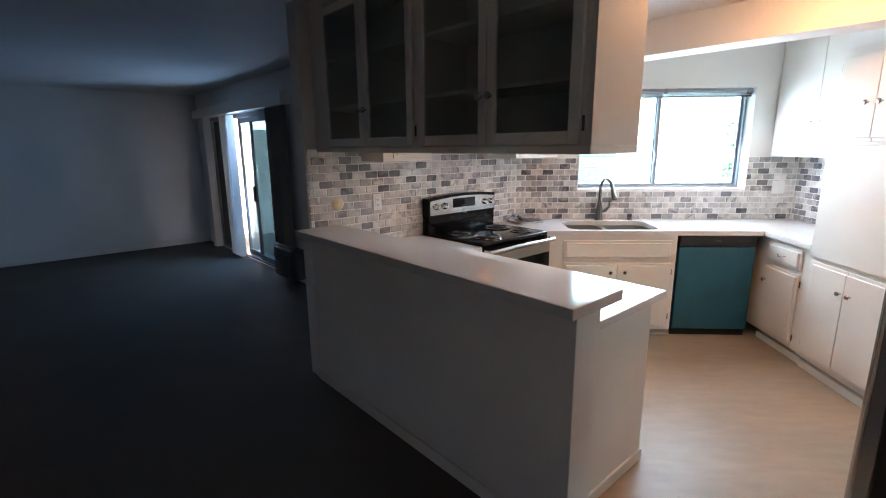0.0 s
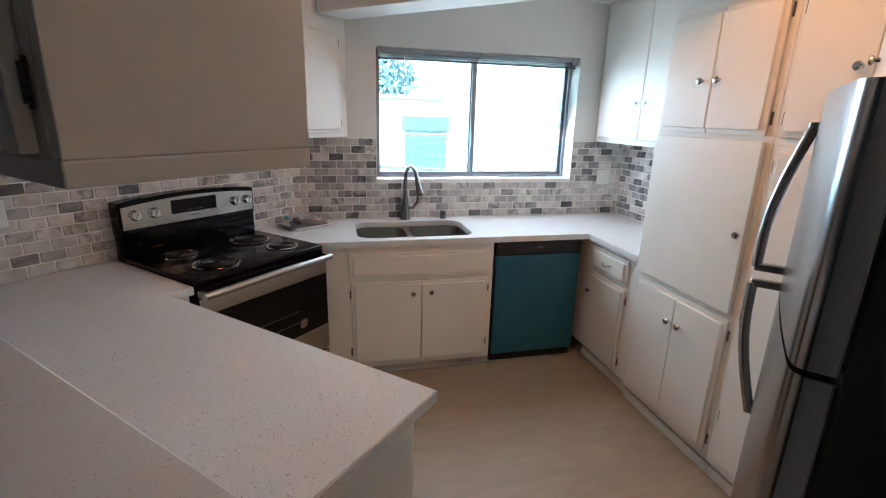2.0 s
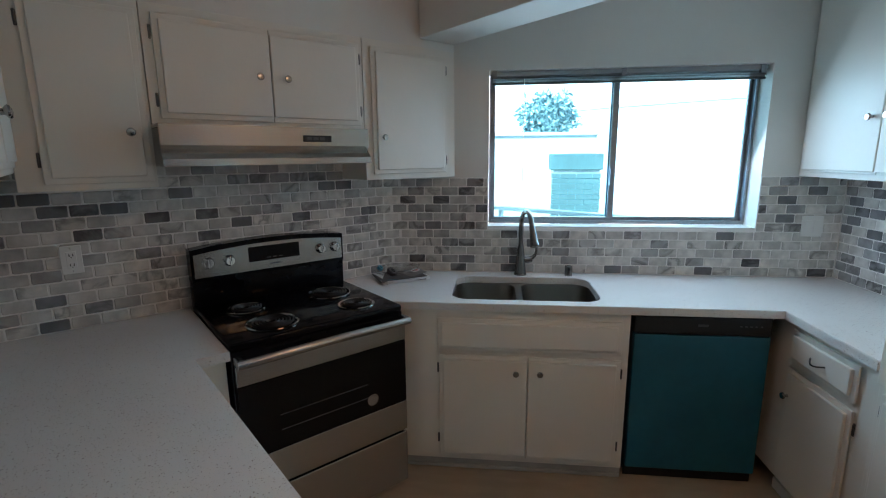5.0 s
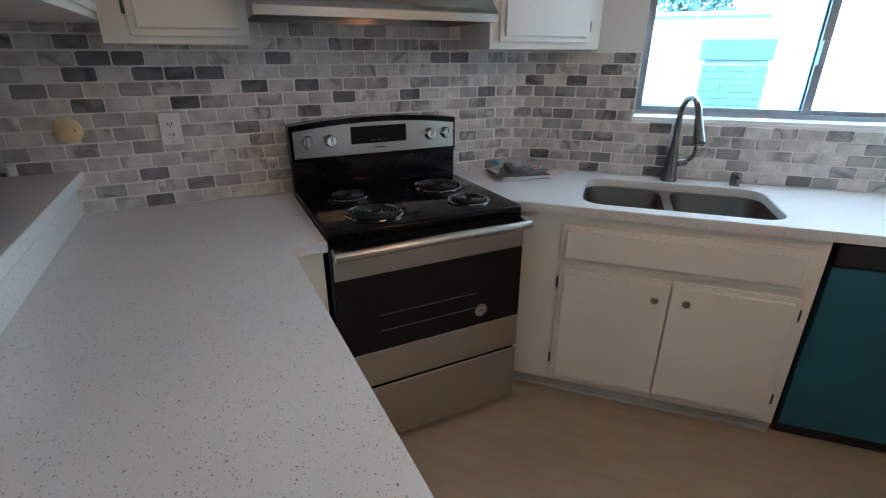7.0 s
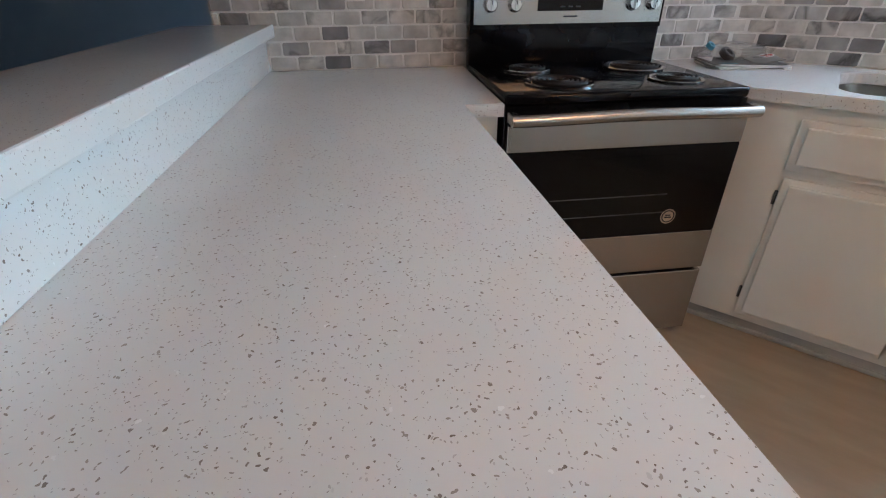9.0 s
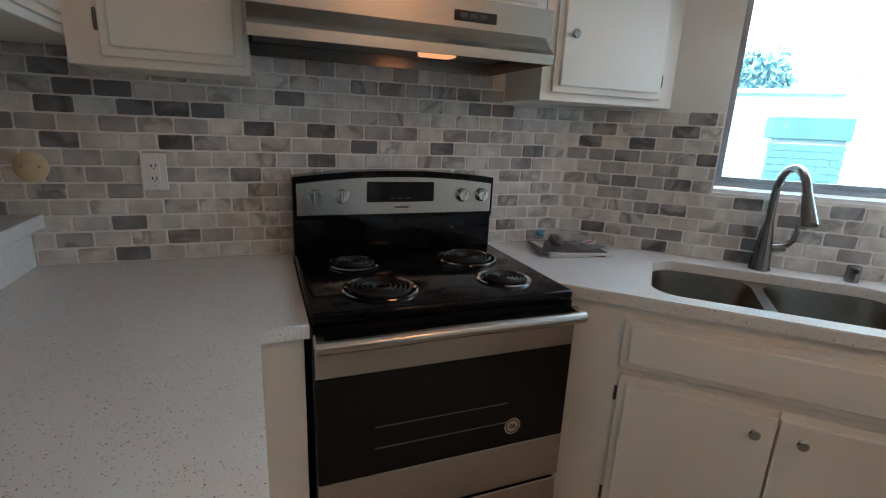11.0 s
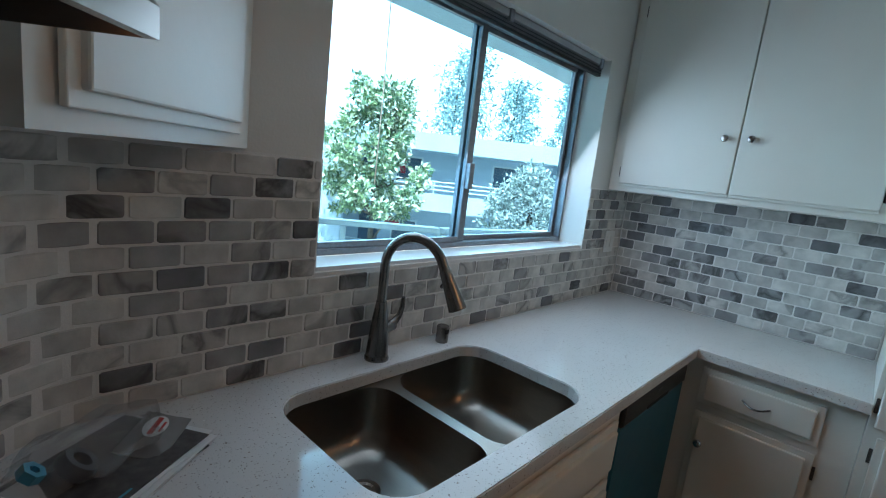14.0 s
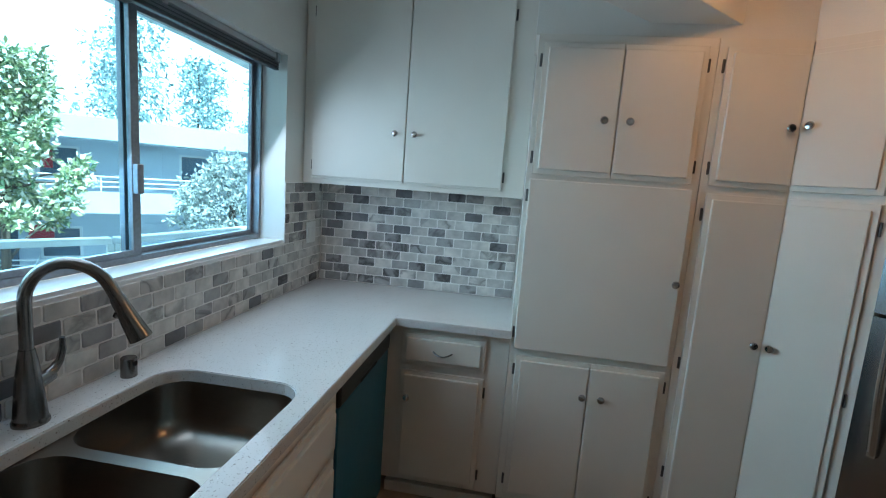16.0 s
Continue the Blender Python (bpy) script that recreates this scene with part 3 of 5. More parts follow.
# wall cabinets on the range wall
m0 = uvm(0, 2.465, 0)
c = thing("wall_cabinet", m0, "cream painted single-door wall cabinet beside the range hood", "cabinet", "wall cabinets")
part("body", abox(2.50, 0, 1.492, 2.918, 0.268, 2.175, bevel=0.002), PAINT, c)
door(c, 2.575, 1.515, 2.905, 2.14, "lrbt", (2.845, 1.70), "l", hz=(1.60, 2.06))
c = thing("wall_cabinet", m0, "cream painted two-door cabinet above the range hood", "cabinet", "wall cabinets")
part("body", abox(2.921, 0, 1.735, 3.849, 0.268, 2.175, bevel=0.002), PAINT, c)
door(c, 2.955, 1.755, 3.388, 2.14, "lbt", (3.335, 1.94), "l")
door(c, 3.391, 1.755, 3.825, 2.14, "rbt", (3.455, 1.94), "r")
c = thing("wall_cabinet", m0, "cream painted corner wall cabinet beside the window", "cabinet", "wall cabinets")
b = slab(B(), [(3.852, 0.0), (4.445, 0.0), (4.20, 0.262), (3.852, 0.262)], [], 1.484, 2.175)
part("body", b, PAINT, c)
door(c, 3.892, 1.512, 4.372, 2.14, "lrbt", (3.945, 1.70), "r", hz=(1.58, 2.07))

# peninsula base and the glazed cabinet over the bar
c = thing("peninsula_base_cabinet", uvm(0, 0, 0), "white painted peninsula base cabinet with a plain end panel", "cabinet")
part("body", abox(2.247, 0.81, 0.0, 2.885, 2.70, 0.867, bevel=0.002), PAINT, c)
part("filler_panel", abox(2.886, 2.085, 0.0, 3.010, 2.70, 0.867, bevel=0.002), PAINT, c)
part("base_molding", abox(2.247, 0.798, 0.0, 2.89, 0.81, 0.06, bevel=0.003), PAINT, c)
GZ0, GZ1 = 1.557, 2.42
c = thing("glazed_cabinet", uvm(2.162, 0, 0, -90), "white painted cabinet with glass doors hanging over the bar", "cabinet")
# local x is minus v, local y goes across the cabinet
part("bottom_panel", abox(-2.72, 0.0, GZ0, -0.752, 0.335, GZ0 + 0.03, bevel=0.003), PAINT, c)
part("top_panel", abox(-2.72, 0.0, GZ1 - 0.02, -0.752, 0.335, CEIL - 0.002), PAINT, c)
part("end_panel", abox(-0.772, 0.001, GZ0 + 0.03, -0.752, 0.334, GZ1 - 0.02, bevel=0.002), PAINT, c)
part("end_panel", abox(-2.72, 0.001, GZ0 + 0.03, -2.70, 0.334, GZ1 - 0.02, bevel=0.002), PAINT, c)
part("divider", abox(-1.69, 0.02, GZ0 + 0.03, -1.67, 0.315, GZ1 - 0.02), PAINT, c)
for z in (1.81, 2.08):
    part("shelf", abox(-2.70, 0.03, z, -1.69, 0.30, z + 0.018, bevel=0.002), PAINT, c)
    part("shelf", abox(-1.67, 0.03, z, -0.772, 0.30, z + 0.018, bevel=0.002), PAINT, c)
for x0, x1 in ((-2.70, -2.545), (-1.71, -1.645), (-0.80, -0.772)):
    part("stile", abox(x0, 0.0, GZ0 + 0.03, x1, 0.018, GZ1 - 0.02), PAINT, c)


def glass_door(parent, x0, x1, z0, z1, side, w=0.045):
    b = B()
    box(b, x0, -0.020, z0, x0 + w, -0.001, z1, bevel=0.004)
    box(b, x1 - w, -0.020, z0, x1, -0.001, z1, bevel=0.004)
    box(b, x0 + w, -0.019, z0, x1 - w, -0.002, z0 + w, bevel=0.004)
    box(b, x0 + w, -0.019, z1 - w, x1 - w, -0.002, z1, bevel=0.004)
    d = part("door", b, PAINT, parent)
    g = part("pane", abox(x0 + w, -0.011, z0 + w, x1 - w, -0.008, z1 - w), CABGLASS, d)
    kx = x1 - 0.025 if side == "l" else x0 + 0.025
    knob(d, kx, -0.020, z0 + 0.19)
    for z in (z0 + 0.07, z1 - 0.1):
        hinge(d, x0 - 0.006 if side == "l" else x1 + 0.006, -0.001, z)
    return d


glass_door(c, -2.55, -2.125, GZ0 + 0.035, 2.37, "l")
glass_door(c, -2.122, -1.70, GZ0 + 0.035, 2.37, "r")
glass_door(c, -1.655, -1.222, GZ0 + 0.035, 2.37, "l")
glass_door(c, -1.219, -0.79, GZ0 + 0.035, 2.37, "r")
# plain doors towards the kitchen
back = part("back_doors_frame", abox(-2.70, 0.317, GZ0 + 0.03, -0.772, 0.335, GZ1 - 0.02), PAINT, c)
for x0, x1, s in ((-2.44, -2.02, 0), (-2.017, -1.60, 1), (-1.57, -1.18, 0), (-1.177, -0.79, 1)):
    b = abox(x0, 0.335, GZ0 + 0.02, x1, 0.346, 2.37, bevel=0.003)
    box(b, x0 + 0.02, 0.338, GZ0 + 0.04, x1 - 0.02, 0.355, 2.35, bevel=0.004)
    d = part("door", b, PAINT, c)
    kx = x1 - 0.035 if s == 0 else x0 + 0.035
    kb = lathe(B(), [(0.0, 0.0), (0.007, 0.0), (0.0055, 0.010), (0.0145, 0.017), (0.016, 0.021), (0.013, 0.026), (0.0, 0.028)], pose(kx, 0.355, GZ0 + 0.17, -90, 0, 0), 18)
    part("knob", kb, KNOBM, d, "round chrome knob", True)
    hx = x0 - 0.006 if s == 0 else x1 + 0.006
    part("hinge", abox(hx - 0.005, 0.335, GZ0 + 0.07, hx + 0.005, 0.341, GZ0 + 0.12, bevel=0.002), CHROME, d, "worn chrome hinge")

# ---- range ----
c = thing("electric_range", uvm(3.405, 2.05, 0), "black and stainless freestanding electric range with four coils", "stove")
W2 = 0.378
part("body", abox(-W2, 0.03, 0.03, W2, 0.66, 0.895, bevel=0.004), BPLAST, c, "black enamelled sides")
for x in (-0.33, 0.33):
    for y in (0.08, 0.60):
        part("foot", rod(B(), (x, y, 0), (x, y, 0.03), 0.018), BPLAST, c)
b = abox(-W2 - 0.002, 0.018, 0.893, W2 + 0.002, 0.60, 0.925, bevel=0.010, seg=3)
part("cooktop", b, BLACK, c, "glossy black enamel cooktop", True)
b = B()
part("backguard_lower", abox(-W2, 0.595, 0.90, W2, 0.665, 1.06, bevel=0.006), BLACK, c, "glossy black back panel", True)
n = 16
rows2 = []
for k in range(n + 1):
    x = -W2 + 2 * W2 * k / n
    top = 1.193 + 0.024 * (1 - (x / W2) ** 2)
    rows2.append((x, top))
out = [(-W2, 1.045)] + [(W2, 1.045)] + [(x, z) for x, z in reversed(rows2)]
b = slab(B(), out, [], 0.590, 0.665, VERT)
part("backguard", b, BLACK, c, "black arched backguard")
out = [(-W2 + 0.012, 1.062), (W2 - 0.012, 1.062)] + [(x * 0.968, z - 0.022) for x, z in reversed(rows2)]
b = slab(B(), out, [], 0.582, 0.5905, VERT)
part("control_panel", b, STEEL, c, "brushed stainless control panel")
disp = part("display", abox(-0.125, 0.578, 1.105, 0.128, 0.583, 1.178, bevel=0.002), BGLASS, c, "dark clock display")
for x, z in ((-0.03, 1.125), (0.0, 1.125), (0.03, 1.125)):
    part("digit_bar", abox(x - 0.009, 0.577, z - 0.008, x + 0.009, 0.5785, z - 0.004), GREY, disp)
for x in (-0.305, -0.213, 0.245, 0.325):
    k = part("dial", lathe(B(), [(0.026, 0.0), (0.027, 0.004), (0.024, 0.008), (0.022, 0.022), (0.019, 0.026), (0.0, 0.026)], pose(x, 0.583, 1.128, 90, 0, 0), 24), CHROME, c, "chrome control dial", True)
    part("grip", abox(x - 0.0045, 0.548, 1.107, x + 0.0045, 0.560, 1.150, bevel=0.002), CHROME, k)
    part("index_mark", abox(x - 0.0012, 0.5465, 1.130, x + 0.0012, 0.5482, 1.149), BPLAST, k)
    for a in range(7):
        t = radians(-130 + 260 * a / 6)
        part("tick", abox(x + 0.036 * math.sin(t) - 0.001, 0.5805, 1.128 + 0.036 * math.cos(t) - 0.001, x + 0.036 * math.sin(t) + 0.001, 0.5825, 1.128 + 0.036 * math.cos(t) + 0.001), GREY, k)
part("brand_plate", abox(-0.022, 0.5805, 1.083, 0.030, 0.5825, 1.088), GREY, c)
for x, y, r in ((-0.174, 0.160, 0.104), (-0.202, 0.420, 0.082), (0.196, 0.405, 0.104), (0.218, 0.160, 0.082)):
    p = part("drip_pan", lathe(B(), [(0.0, -0.007), (0.03, -0.007), (r - 0.022, -0.003), (r - 0.008, 0.004)], pose(x, y, 0.926), 40), BLACK, c, "black drip pan", True)
    part("trim_ring", lathe(B(), [(r + 0.003, 0.0), (r + 0.004, 0.005), (r - 0.001, 0.007), (r - 0.008, 0.004)], pose(x, y, 0.926), 40), CHROME, p, "chrome trim ring", True)
    turns = 5 if r > 0.09 else 4
    pts = []
    for k in range(turns * 28 + 1):
        t = 2 * math.pi * k / 28
        rr = 0.016 + (r - 0.034) * k / (turns * 28)
        pts.append((x + rr * math.cos(t), y + rr * math.sin(t), 0.934))
    part("coil", tube(B(), pts, 0.0058, 8, 0.7), COIL, p, "black spiral heating coil", True)
    for a in (30, 150, 270):
        t = radians(a)
        part("coil_support", abox(-0.0, -0.002, 0, r - 0.02, 0.002, 0.008), CHROME, p, m=pose(x, y, 0.923, 0, 0, a))
part("vent_trim", abox(-W2, 0.02, 0.865, W2, 0.035, 0.893), BLACK, c)
d = part("oven_door", abox(-W2 + 0.002, -0.005, 0.305, W2 - 0.002, 0.03, 0.865, bevel=0.004), BLACK, c)
part("door_trim", abox(-W2 + 0.003, -0.010, 0.765, W2 - 0.003, -0.004, 0.845, bevel=0.002), STEEL, d, "brushed stainless band")
part("door_trim", abox(-W2 + 0.003, -0.010, 0.306, W2 - 0.003, -0.004, 0.455, bevel=0.002), STEEL, d, "brushed stainless band")
part("door_glass", abox(-W2 + 0.004, -0.009, 0.458, W2 - 0.004, -0.004, 0.762, bevel=0.001), BGLASS, d, "black oven glass")
part("window", abox(-0.235, -0.0098, 0.485, 0.235, -0.0088, 0.735), OVENWIN, d)
for z in (0.535, 0.60):
    part("rack_line", abox(-0.225, -0.0108, z, 0.17, -0.0099, z + 0.0035), GREY, d)
g = part("badge", lathe(B(), [(0.0, 0.0), (0.027, 0.0), (0.027, 0.0015), (0.0, 0.002)], pose(0.192, -0.0095, 0.520, 90, 0, 0), 28), CHROME, d, "round silver badge", True)
part("badge_ring", lathe(B(), [(0.019, 0.002), (0.022, 0.0028), (0.022, 0.0015)], pose(0.192, -0.0095, 0.520, 90, 0, 0), 24), BPLAST, g)
part("badge_bar", abox(0.180, -0.0128, 0.515, 0.204, -0.0112, 0.518), BPLAST, g)
part("badge_bar", abox(0.183, -0.0128, 0.523, 0.199, -0.0112, 0.526), BPLAST, g)
pts = [(-0.375 + 0.75 * k / 24, -0.048 - 0.012 * math.sin(math.pi * k / 24), 0.872 - 0.004 * math.cos(2 * math.pi * k / 24)) for k in range(25)]
h = part("handle", tube(B(), pts, 0.017, 14), STEEL, d, "bowed stainless handle", True)
for x in (-0.365, 0.365):
    part("handle_mount", abox(x - 0.012, -0.05, 0.855, x + 0.012, 0.0, 0.885, bevel=0.004), STEEL, h)
part("drawer", abox(-W2 + 0.002, -0.008, 0.028, W2 - 0.002, 0.03, 0.293, bevel=0.004), STEEL, c, "brushed stainless storage drawer")

# ---- range hood ----
c = thing("range_hood", uvm(3.372, 2.285, -0.004), "brushed stainless under-cabinet range hood", "range hood")
n0 = 0.455
m_hood = Matrix(((0, 0, 1, 0), (1, 0, 0, 0), (0, 1, 0, 0), (0, 0, 0, 1)))
b = slab(B(), [(0.0, 1.578), (0.0, 1.605), (0.035, 1.640), (0.020, 1.655), (0.02, 1.733), (0.43, 1.733), (0.43, 1.578), (0.42, 1.578), (0.42, 1.72), (0.04, 1.72), (0.05, 1.645), (0.012, 1.600), (0.012, 1.578)], [], -n0, n0 - 0.05, m_hood)
part("shell", b, HOODM, c)
for x in (-n0, n0 - 0.052):
    b = slab(B(), [(0.013, 1.578), (0.013, 1.60), (0.05, 1.645), (0.042, 1.718), (0.419, 1.718), (0.419, 1.578)], [], x, x + 0.002, m_hood)
    part("end_plate", b, HOODM, c)
part("baffle", abox(-n0 + 0.01, 0.03, 1.618, n0 - 0.06, 0.41, 1.622), BPLAST, c, "dark underside")
l = part("lamp_lens", abox(0.03, 0.12, 1.588, 0.14, 0.185, 1.617, bevel=0.008), glow_mat("hood_lamp_lens", (1.0, 0.45, 0.22), 0.17), c, "orange lit lamp lens")
s = part("switch_plate", abox(0.085, 0.0155, 1.672, 0.215, 0.021, 1.700, bevel=0.002), BPLAST, c, "black switch plate")
for x in (0.10, 0.13, 0.16):
    part("switch", abox(x, 0.0125, 1.680, x + 0.022, 0.0165, 1.692, bevel=0.001), GREY, s)

# ---- sink, faucet ----
c = thing("kitchen_sink", pose(0, 0, 0), "undermount stainless double-bowl sink", "sink")
for x0, y0, x1, y1, r in BOWLS:
    b = B()
    rings = []
    for inset, z, rr in ((0.0, 0.866, r), (0.004, 0.84, r), (0.011, 0.76, r), (0.018, 0.735, r), (0.030, 0.717, r - 0.005), (0.050, 0.704, r - 0.02), (0.085, 0.696, r - 0.04), (0.13, 0.692, 0.03)):
        rings.append([b.verts.new((x, y, z)) for x, y in rounded(x0 + inset, y0 + inset, x1 - inset, y1 - inset, rr)])
    for p, q in zip(rings, rings[1:]):
        for k in range(len(p)):
            b.faces.new((p[k], p[(k + 1) % len(p)], q[(k + 1) % len(p)], q[k]))
    b.faces.new(rings[-1])
    bmesh.ops.recalc_face_normals(b, faces=b.faces)
    bmesh.ops.reverse_faces(b, faces=b.faces)
    bowl = part("bowl", b, SINKM, c, "brushed steel bowl", True)
    cx, cy = (x0 + x1) / 2, y1 - 0.175
    part("drain", lathe(B(), [(0.0, 0.695), (0.025, 0.695), (0.03, 0.699), (0.042, 0.699), (0.044, 0.693)], pose(cx, cy, 0), 24), CHROME, bowl, "chrome drain", True)
b = slab(B(), rounded(1.40, 4.29, 2.19, 4.79, 0.09), [rounded(*BOWLS[0][:4], 0.085), rounded(*BOWLS[1][:4], 0.085)], 0.857, 0.866)
part("rim", b, SINKM, c, "brushed steel rim and divider")

FX, FY = 1.795, 4.83
c = thing("kitchen_faucet", pose(FX, FY, 0.905, 0, 0, 14), "brushed nickel gooseneck pull-down kitchen faucet", "faucet")
part("base", lathe(B(), [(0.037, 0.0), (0.037, 0.007), (0.034, 0.012), (0.0335, 0.016), (0.030, 0.06), (0.0245, 0.12), (0.0195, 0.155), (0.0155, 0.180)], Matrix(), 24), NICKEL, c, "", True)
pts, rad = [(0, 0, 0.15)], [0.0155]
for k in range(6):
    pts.append((0, 0, 0.175 + 0.108 * k / 5))
    rad.append(0.0140)
for k in range(1, 19):
    t = radians(156) * k / 18
    pts.append((0, -0.100 * (1 - math.cos(t)), 0.288 + 0.100 * math.sin(t)))
    rad.append(0.0140)
dirn = (Vector(pts[-1]) - Vector(pts[-2])).normalized()
pts.append(tuple(Vector(pts[-1]) + dirn * 0.016))
rad.append(0.0140)
part("neck", tube(B(), pts, rad, 16), NICKEL, c, "arched neck", True)
head = [Vector(pts[-1]) + dirn * s for s in (0.0, 0.004, 0.028, 0.088, 0.110, 0.113)]
sp = part("spray_head", tube(B(), head, [0.0150, 0.0165, 0.0175, 0.0235, 0.0255, 0.020], 18), NICKEL, c, "flared spray head", True)
part("spray_button", lathe(B(), [(0.0, 0.006), (0.008, 0.005), (0.009, 0.0), (0.0, 0.0)], Matrix.Translation(head[2] + Vector((0, 0.013, -0.018))) @ pose(0, 0, 0, -70, 0, 0), 14), BPLAST, sp, "", True)
hb = part("handle_hub", rod(B(), (0, 0, 0.085), (0.068, 0, 0.090), 0.019, 0.017, 18), NICKEL, c, "", True)
pts = [(0.055, 0.0, 0.095), (0.074, -0.004, 0.102), (0.088, -0.010, 0.120), (0.093, -0.014, 0.148), (0.088, -0.018, 0.180)]
part("lever", tube(B(), pts, [0.012, 0.012, 0.009, 0.008, 0.006], 12), NICKEL, hb, "curved lever", True)
c = thing("air_gap_cap", pose(2.075, 4.825, 0.905), "brushed nickel air gap cap on the counter", "air gap")
part("cap", lathe(B(), [(0.0, 0.058), (0.019, 0.058), (0.0215, 0.055), (0.0215, 0.0), (0.0, 0.0)], Matrix(), 22), NICKEL, c, "", True)
part("slot", abox(-0.008, -0.0225, 0.034, 0.008, -0.018, 0.048, bevel=0.001), DARKHOLE, c)

# ---- dishwasher ----
c = thing("dishwasher", pose(2.608, 4.275, 0), "built-in dishwasher with teal protective film on its door", "dishwasher")
part("tub", abox(-0.300, 0.03, 0.02, 0.300, 0.58, 0.862), BPLAST, c)
part("door_panel", abox(-0.303, -0.012, 0.062, 0.303, 0.03, 0.768, bevel=0.005), TEAL, c, "teal film-covered door")
d = part("control_strip", abox(-0.303, -0.018, 0.772, 0.303, 0.03, 0.862, bevel=0.010, seg=3), BPLAST, c, "black control strip")
part("latch_pocket", abox(-0.10, -0.0195, 0.778, 0.10, -0.016, 0.790, bevel=0.001), DARKHOLE, d)
part("badge", abox(-0.022, -0.0195, 0.815, 0.022, -0.0175, 0.826), GREY, d)
for k in range(5):
    part("button", abox(0.16 + 0.022 * k, -0.0195, 0.818, 0.170 + 0.022 * k, -0.0175, 0.823), GREY, d)
part("kick_plate", abox(-0.303, 0.016, 0.0, 0.303, 0.03, 0.060, bevel=0.002), BPLAST, c, "black kick plate")

# ---- refrigerator ----
c = thing("refrigerator", uvm(2.935, -0.042, 0, -3) @ Matrix.Translation((-2.935, 0.03, 0)), "stainless top-freezer refrigerator with black sides", "refrigerator")
F0, F1 = 2.935, 3.665
part("body", abox(F0, -0.72, 0.03, F1, -0.04, 1.72, bevel=0.006), FRSIDE, c, "matte black cabinet")


def fridge_door(z0, z1):
    out = [(F0 + 0.004, -0.034), (F0 + 0.004, 0.010), (F0 + 0.007, 0.019), (F0 + 0.014, 0.027), (F0 + 0.026, 0.033)]
    for k in range(1, 17):
        t = k / 16
        edge = min(t, 1 - t) * 16
        out.append((F0 + 0.004 + (F1 - F0 - 0.008) * t, 0.034 + 0.014 * (1 - (2 * t - 1) ** 2) - (0.008 if edge < 0.5 else 0)))
    out.append((F1 - 0.004, -0.034))
    b = slab(B(), out[::-1], [], z0, z1)
    return part("door", b, FRSTEEL, c, "bowed stainless door", True)


fz, fr = fridge_door(1.218, 1.716), fridge_door(0.09, 1.206)
for d, z0, z1 in ((fz, 1.218, 1.716), (fr, 0.09, 1.206)):
    part("edge_trim", abox(F0 + 0.001, -0.030, z0 + 0.002, F0 + 0.0035, 0.010, z1 - 0.002), EDGEG, d, "grey metal door edge")
    part("gasket", abox(F0 + 0.01, -0.040, z0 + 0.01, F1 - 0.01, -0.034, z1 - 0.01), BPLAST, d)
part("hinge_cover", abox(F0 + 0.01, -0.10, 1.72, F0 + 0.09, 0.0, 1.742, bevel=0.006), BPLAST, c, "black hinge cover")
part("top_cover", abox(F0 + 0.002, -0.71, 1.72, F1 - 0.002, -0.10, 1.732, bevel=0.004), BPLAST, c)
part("sticker", abox(F0 - 0.0015, -0.075, 1.678, F0 + 0.0005, -0.045, 1.712, bevel=0.0005), WHITEP, c, "torn white sticker")
part("kick_plate", abox(F0 + 0.01, -0.06, 0.02, F1 - 0.01, -0.02, 0.085, bevel=0.003), BPLAST, c)


def fridge_handle(d, za, zb):
    x = F1 - 0.075
    pts = []
    for k in range(17):
        t = k / 16
        pts.append((x, 0.040 + 0.068 * math.sin(math.pi * 0.5 * min(1, 0.06 + t * 1.1)), za + (zb - za) * t))
    h = part("handle", tube(B(), pts, 0.013, 12, 1.25), STEEL, d, "bowed stainless handle", True)
    part("handle_mount", abox(x - 0.012, 0.035, zb - 0.012, x + 0.012, pts[-1][1] + 0.005, zb + 0.012, bevel=0.004), STEEL, h)
    part("handle_mount", abox(x - 0.012, 0.03, za - 0.012, x + 0.012, 0.06, za + 0.012, bevel=0.004), STEEL, h)


fridge_handle(fz, 1.640, 1.232)
fridge_handle(fr, 0.765, 1.182)

# ---- window ----
c = thing("window_1", pose(0, 0, 0), "aluminium sliding window with raised mini blind", "window", kind="structure")
part("window_sill", abox(1.60, WY + 0.003, 1.175, 3.11, WY + 0.12, 1.187), SILLM, c, "white painted sill")
X0, X1, Z0, Z1, Y0 = 1.602, 3.108, 1.188, 2.072, WY + 0.125
b = B()
box(b, X0, Y0, Z0, X0 + 0.016, Y0 + 0.06, Z1)
box(b, X1 - 0.016, Y0, Z0, X1, Y0 + 0.06, Z1)
box(b, X0 + 0.016, Y0, Z0, X1 - 0.016, Y0 + 0.06, Z0 + 0.020)
box(b, X0 + 0.016, Y0, Z1 - 0.03, X1 - 0.016, Y0 + 0.06, Z1)
part("window_frame", b, ALU, c, "weathered aluminium frame")
XM = 2.335
